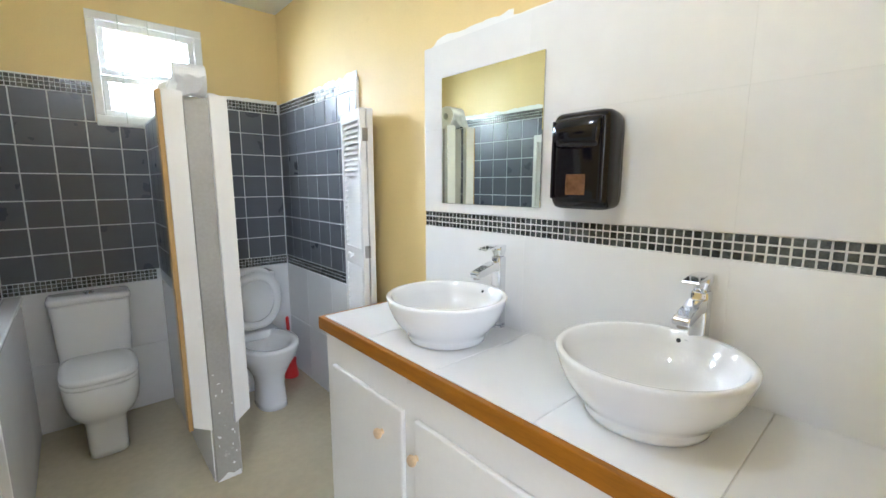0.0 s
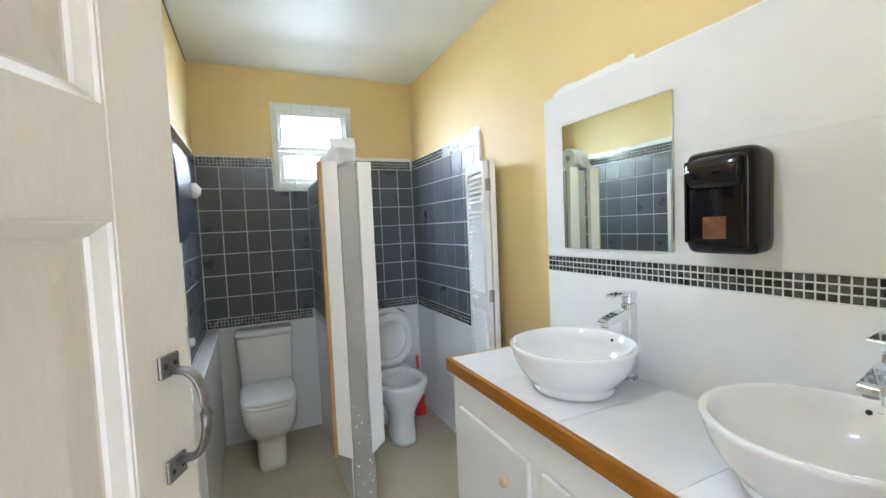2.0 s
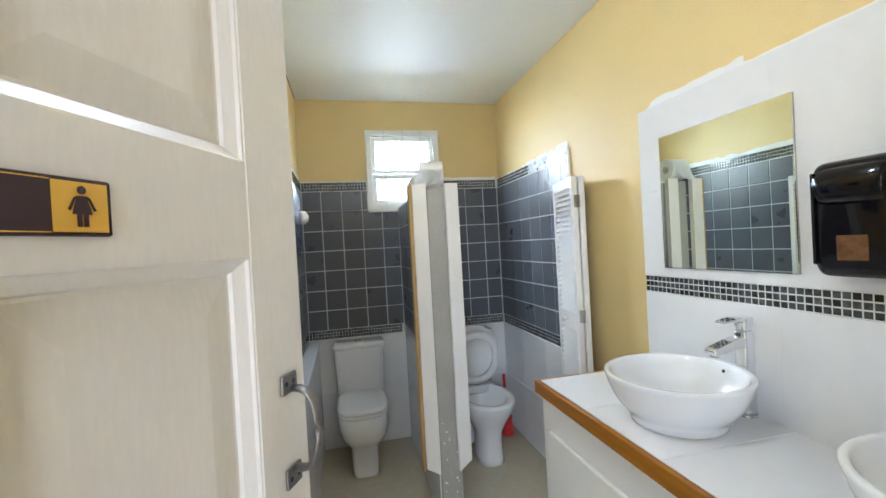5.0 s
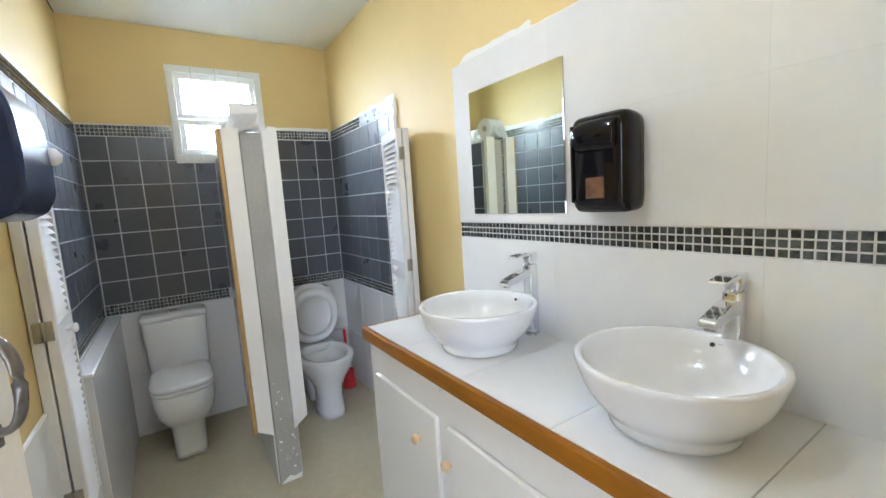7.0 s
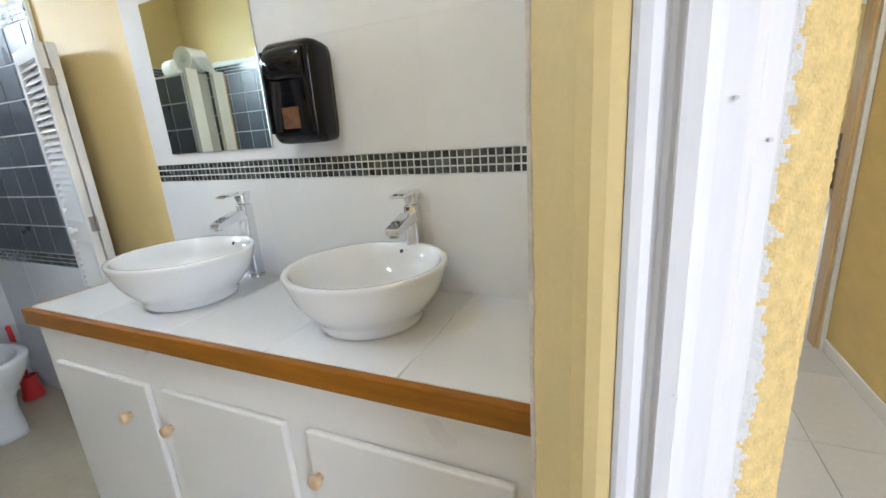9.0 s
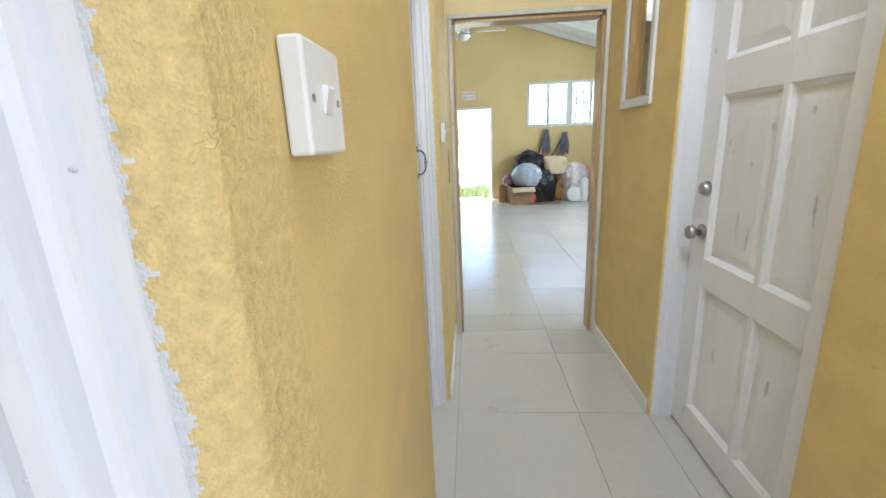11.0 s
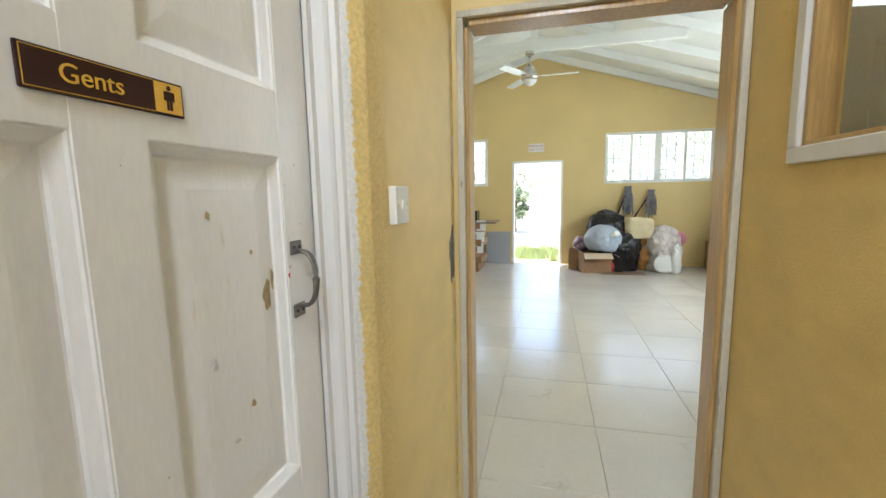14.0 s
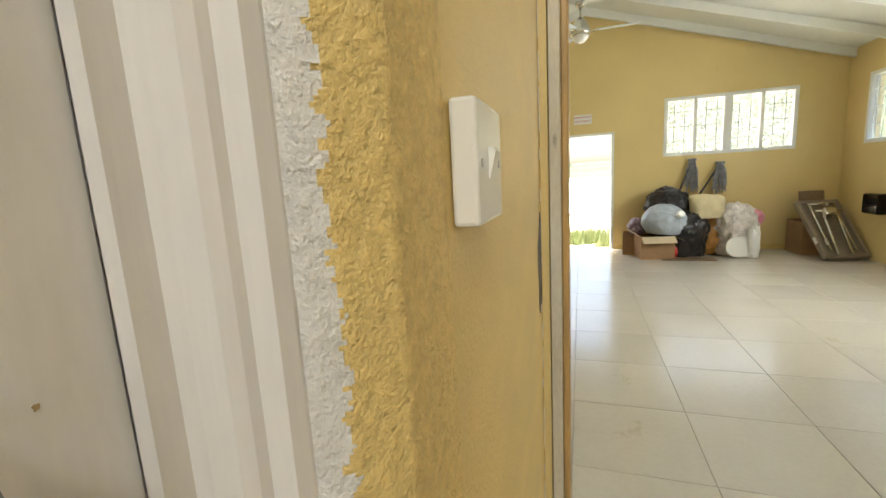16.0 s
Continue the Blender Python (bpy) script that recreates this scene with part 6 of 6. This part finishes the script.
# ---- outdoors ----
def tree(m, h, spread, seed, leaves, label):
    t = thing("tree", label, "tree", m, "trees outdoors")
    r = random.Random(seed)
    bm = bmesh.new()
    tube(bm, [(0, 0, -0.1), (0.05, 0.02, h * 0.25), (0.0, 0.08, h * 0.5), (0.1, 0, h * 0.8)], 0.11, 8)
    tips = []
    for k in range(7):
        a, z = k * 2.4 + r.random(), h * r.uniform(0.3, 0.6)
        e = (spread * 0.7 * math.cos(a), spread * 0.7 * math.sin(a), z + h * r.uniform(0.1, 0.3))
        tube(bm, [(0, 0.04, z), (e[0] * 0.5, e[1] * 0.5, z + h * 0.1), e], 0.035, 6)
        tips.append(Vector(e))
    tips.append(Vector((0, 0, h * 0.85)))
    part("trunk", bm, BARK, t)
    bm = bmesh.new()
    for k in range(leaves):
        c = r.choice(tips)
        p = c + Vector((r.gauss(0, spread * 0.27), r.gauss(0, spread * 0.27), r.gauss(0, h * 0.11)))
        u = Vector((r.uniform(-1, 1), r.uniform(-1, 1), r.uniform(-1, 1))).normalized()
        w = u.cross(Vector((r.uniform(-1, 1), r.uniform(-1, 1), 1))).normalized()
        s = r.uniform(0.07, 0.15)
        bm.faces.new([bm.verts.new(p + q) for q in (-u * s, w * s * 0.5, u * s, -w * s * 0.5)])
    tagged(part("crown", bm, LEAF, t), kind="stuff")
    return t


tree(pose(21.0, -4.2, -0.05), 4.2, 2.2, 1, 4200, "leafy green tree in sunlight")
tree(pose(24.0, -7.5, -0.05), 4.8, 2.4, 2, 4200, "leafy green tree in sunlight")
tree(pose(19.5, 2.6, -0.05), 3.0, 1.3, 3, 1200, "leafy green tree in sunlight")
tree(pose(27.0, -4.6, -0.05), 4.6, 2.2, 4, 3600, "leafy green tree in sunlight")
tree(pose(18.5, 1.25, -0.05), 1.7, 0.55, 9, 900, "small leafy bush in sunlight")

tree(pose(10.0, -7.5, -0.05), 3.8, 1.9, 5, 2200, "leafy green tree in sunlight")
tree(pose(23.0, 5.6, -0.05), 4.4, 2.2, 6, 3600, "leafy green tree in sunlight")
bm = bmesh.new()
ring = []
for i in range(97):
    a = -math.pi / 2 + math.pi * i / 96
    right = min(1.0, max(0.0, (-0.10 - a) / 0.07))
    hh = 5 + 26 * right + (2 + 4 * right) * noise.noise(Vector((i * 0.1, 3, 0))) + 1.5 * noise.noise(Vector((i * 0.45, 7, 0)))
    ring.append([bm.verts.new((11 + q * math.cos(a), q * math.sin(a), z)) for q, z in ((110, -0.2), (150, hh * 0.7), (190, hh))])
for a, b in zip(ring, ring[1:]):
    for k in range(2):
        bm.faces.new((a[k], b[k], b[k + 1], a[k + 1]))
bmesh.ops.recalc_face_normals(bm, faces=bm.faces[:])
tagged(part("backdrop", bm, HILL, smooth=True), "hazy green hills in the distance", kind="structure")
bm = bmesh.new()
r = random.Random(3)
for k in range(9000):
    x, y = 11.75 + abs(r.gauss(0, 0.9)), r.uniform(-1.2, 1.8)
    if noise.noise(Vector((x * 2.3, y * 2.3, 1.7))) < -0.12:
        continue
    a, hh, w = r.uniform(0, 6.28), r.uniform(0.05, 0.34) * (0.6 + 0.8 * abs(noise.noise(Vector((x * 3.1, y * 3.1, 4.2))))), r.uniform(0.006, 0.016)
    l = Vector((r.gauss(0, 0.05), r.gauss(0, 0.05), hh))
    s = Vector((math.cos(a), math.sin(a), 0)) * w
    p = Vector((x, y, -0.03))
    bm.faces.new([bm.verts.new(q) for q in (p - s, p + s, p + l)])
tagged(part("grass", bm, GRASS), "clumps of green grass outside the exit", "grass", kind="stuff")


# ---- wear on doors and walls ----
def blot(bm, u, v, ru, rv, seed, d0, d1, put):
    """An uneven patch, put() places it on its surface."""
    r = random.Random(seed)
    n = 26
    ring = []
    for i in range(n):
        a = 2 * math.pi * i / n
        k = 0.85 + 0.6 * noise.noise(Vector((1.3 * math.cos(a) + seed * 2.3, 1.3 * math.sin(a), seed))) + r.uniform(-0.08, 0.08)
        ring.append((u + ru * k * math.cos(a), v + rv * k * math.sin(a)))
    lo, hi = [bm.verts.new(put(p, q, d0)) for p, q in ring], [bm.verts.new(put(p, q, d1)) for p, q in ring]
    bm.faces.new(hi)
    for i in range(n):
        bm.faces.new((lo[i], lo[(i + 1) % n], hi[(i + 1) % n], hi[i]))
    bmesh.ops.recalc_face_normals(bm, faces=bm.faces[:])


# chipped arris of the washroom doorway
bm = bmesh.new()
rows = []
for i in range(260):
    z = 0.06 + 1.99 * i / 259
    low = max(0.0, 1.25 - z)
    a = 0.004 + 0.004 * noise.noise(Vector((1.0, 0.3, z * 14))) + 0.003 * noise.noise(Vector((1.0, 0.7, z * 60))) + (0.005 if 0.95 < z < 1.12 else 0.0)
    b = 0.006 + 0.003 * noise.noise(Vector((4.0, 0.3, z * 11))) + 0.002 * noise.noise(Vector((4.0, 0.9, z * 70))) + 0.002 * low
    p0, along, out = Vector((2.0895, 0.5895, z)), Vector((-0.739, -0.674, 0)), Vector((-0.674, 0.739, 0))
    rows.append([bm.verts.new(p0 + along * b), bm.verts.new(p0 + along * b + out * 0.0012), bm.verts.new(p0 + along * (b * 0.4) + out * (0.0012 + 0.0012 * noise.noise(Vector((z * 80, 2, 1))))), bm.verts.new(p0 + out * 0.0014), bm.verts.new(p0 + Vector((max(a, 0.001) * 2.5, 0.0008, 0)))])
for p, q in zip(rows, rows[1:]):
    for k in range(4):
        bm.faces.new((p[k], p[k + 1], q[k + 1], q[k]))
bmesh.ops.recalc_face_normals(bm, faces=bm.faces[:])
tagged(part("plaster_arris", bm, BARE_PLASTER), "chipped bare plaster edge of the doorway", kind="structure")
for x, y, z in ((2.0352, 0.4735, 1.338), (2.0485, 0.4540, 1.316), (2.020, 0.4900, 1.173)):
    tagged(part("nail_hole", tube(bmesh.new(), [(x + 0.002, y, z), (x - 0.0015, y - 0.0004, z)], 0.0012, 8), KNOT_GREY), "small nail hole in the frame", kind="structure")


face = lambda u, v, d: (u, -d, v)
panel_face = lambda u, v, d: (u, 0.0088 - d, v)
for k, (u, v, ru, rv) in enumerate(((0.566, 1.220, 0.014, 0.024), (0.584, 1.246, 0.0045, 0.018))):
    bm = bmesh.new()
    blot(bm, u, v, ru, rv, k, -0.001, 0.0006, lambda a, b, d: (a, 0.0190 - 0.0042 * min(1.0, max(0.0, (0.587 - a) / 0.030)) - 0.0026 - d, b))
    part("paint_chip", bm, CHIP_WOOD, gents, "brown wood showing through chipped paint")
for k, (u, v, ru, rv) in enumerate(((0.45, 1.36, 0.004, 0.007), (0.44, 1.15, 0.006, 0.010), (0.51, 1.06, 0.005, 0.006), (0.47, 1.02, 0.005, 0.004), (0.53, 1.30, 0.003, 0.004), (0.19, 1.16, 0.008, 0.012))):
    bm = bmesh.new()
    blot(bm, u, v, ru, rv, 20 + k, -0.001, 0.0004, panel_face)
    part("stain", bm, KNOT_GREY if k % 2 else CHIP_WOOD, gents, "small brown stain")
for k, (u, v, ru, rv) in enumerate(((0.200, 1.27, 0.006, 0.012), (0.225, 1.235, 0.004, 0.008), (0.33, 1.20, 0.010, 0.014), (0.56, 1.36, 0.007, 0.014), (0.41, 1.32, 0.010, 0.016), (0.30, 0.98, 0.006, 0.05), (0.36, 0.95, 0.006, 0.04), (0.62, 1.1, 0.005, 0.05), (0.26, 0.45, 0.006, 0.03), (0.56, 0.5, 0.006, 0.03))):
    bm = bmesh.new()
    blot(bm, u, v, ru, rv, 40 + k, -0.001, 0.0004, panel_face)
    part("stain", bm, KNOT_GREY, store, "grey knot stain in the whitewash")
for k, (u, v, ru, rv, m) in enumerate(((0.611, 1.247, 0.0025, 0.006, RED_INK), (0.614, 1.262, 0.0015, 0.003, RED_INK), (0.618, 1.312, 0.0012, 0.0012, CHIP_WOOD), (0.655, 1.335, 0.0014, 0.0012, CHIP_WOOD), (0.668, 1.282, 0.001, 0.0015, CHIP_WOOD), (0.615, 1.405, 0.0012, 0.001, CHIP_WOOD), (0.645, 1.44, 0.0014, 0.0018, CHIP_WOOD), (0.33, 1.42, 0.001, 0.0012, CHIP_WOOD), (0.345, 1.05, 0.0014, 0.0014, CHIP_WOOD))):
    bm = bmesh.new()
    blot(bm, u, v, ru, rv, 140 + k, -0.001, 0.0004, face)
    part("paint_speck", bm, m, gents, "small speck of red paint" if m == RED_INK else "small dark nick in the paint")
bm = bmesh.new()
blot(bm, 0.055, 1.60, 0.010, 0.012, 60, -0.001, 0.0005, face)
part("stain", bm, KNOT_GREY, store, "grey knot stain in the whitewash")
bm = bmesh.new()
blot(bm, 4.520, 1.16, 0.040, 0.13, 71, -0.002, 0.0012, on_hall)
tagged(part("plaster_gouge", bm, GOUGE), "dark broken plaster beside the door frame", kind="structure")
bm = bmesh.new()
r = random.Random(9)
for k in range(26):
    blot(bm, 4.560 + r.uniform(-0.004, 0.006), 0.15 + 0.072 * k + r.uniform(-0.02, 0.02), r.uniform(0.003, 0.006), r.uniform(0.01, 0.035), 80 + k, -0.001, 0.0008, on_hall)
tagged(part("frame_paint_overlap", bm, PRIMER), "white paint overlapping onto the plaster", kind="structure")

# ---- floor tiles, last ----
T = 0.592
def span(v0, a, b):
    out = [a]
    k = math.ceil((a - v0) / T)
    while v0 + k * T < b - 0.01:
        if v0 + k * T > a + 0.01:
            out.append(v0 + k * T)
        k += 1
    return out + [b]


floor_meshes = {}
def lay(x0, x1, y0, y1):
    xs, ys = span(4.28, x0, x1), span(-0.225, y0, y1)
    for a, b in zip(xs, xs[1:]):
        for c, d in zip(ys, ys[1:]):
            w, h = round(b - a - 0.003, 4), round(d - c - 0.003, 4)
            if (w, h) not in floor_meshes:
                floor_meshes[(w, h)] = piece_mesh("floor_tile", w, h, 0.004, 0.001, FLOOR_TILE)
            ob = new("floor_tile", floor_meshes[(w, h)])
            ob.parent = floor
            ob.matrix_basis = pose((a + b) / 2, (c + d) / 2, -0.0039, -90, 0, 0)


lay(-0.6, 4.62, HS, 0.545)
lay(2.83, 3.674, -0.70, HS)
lay(4.62, EX, SW, NW)
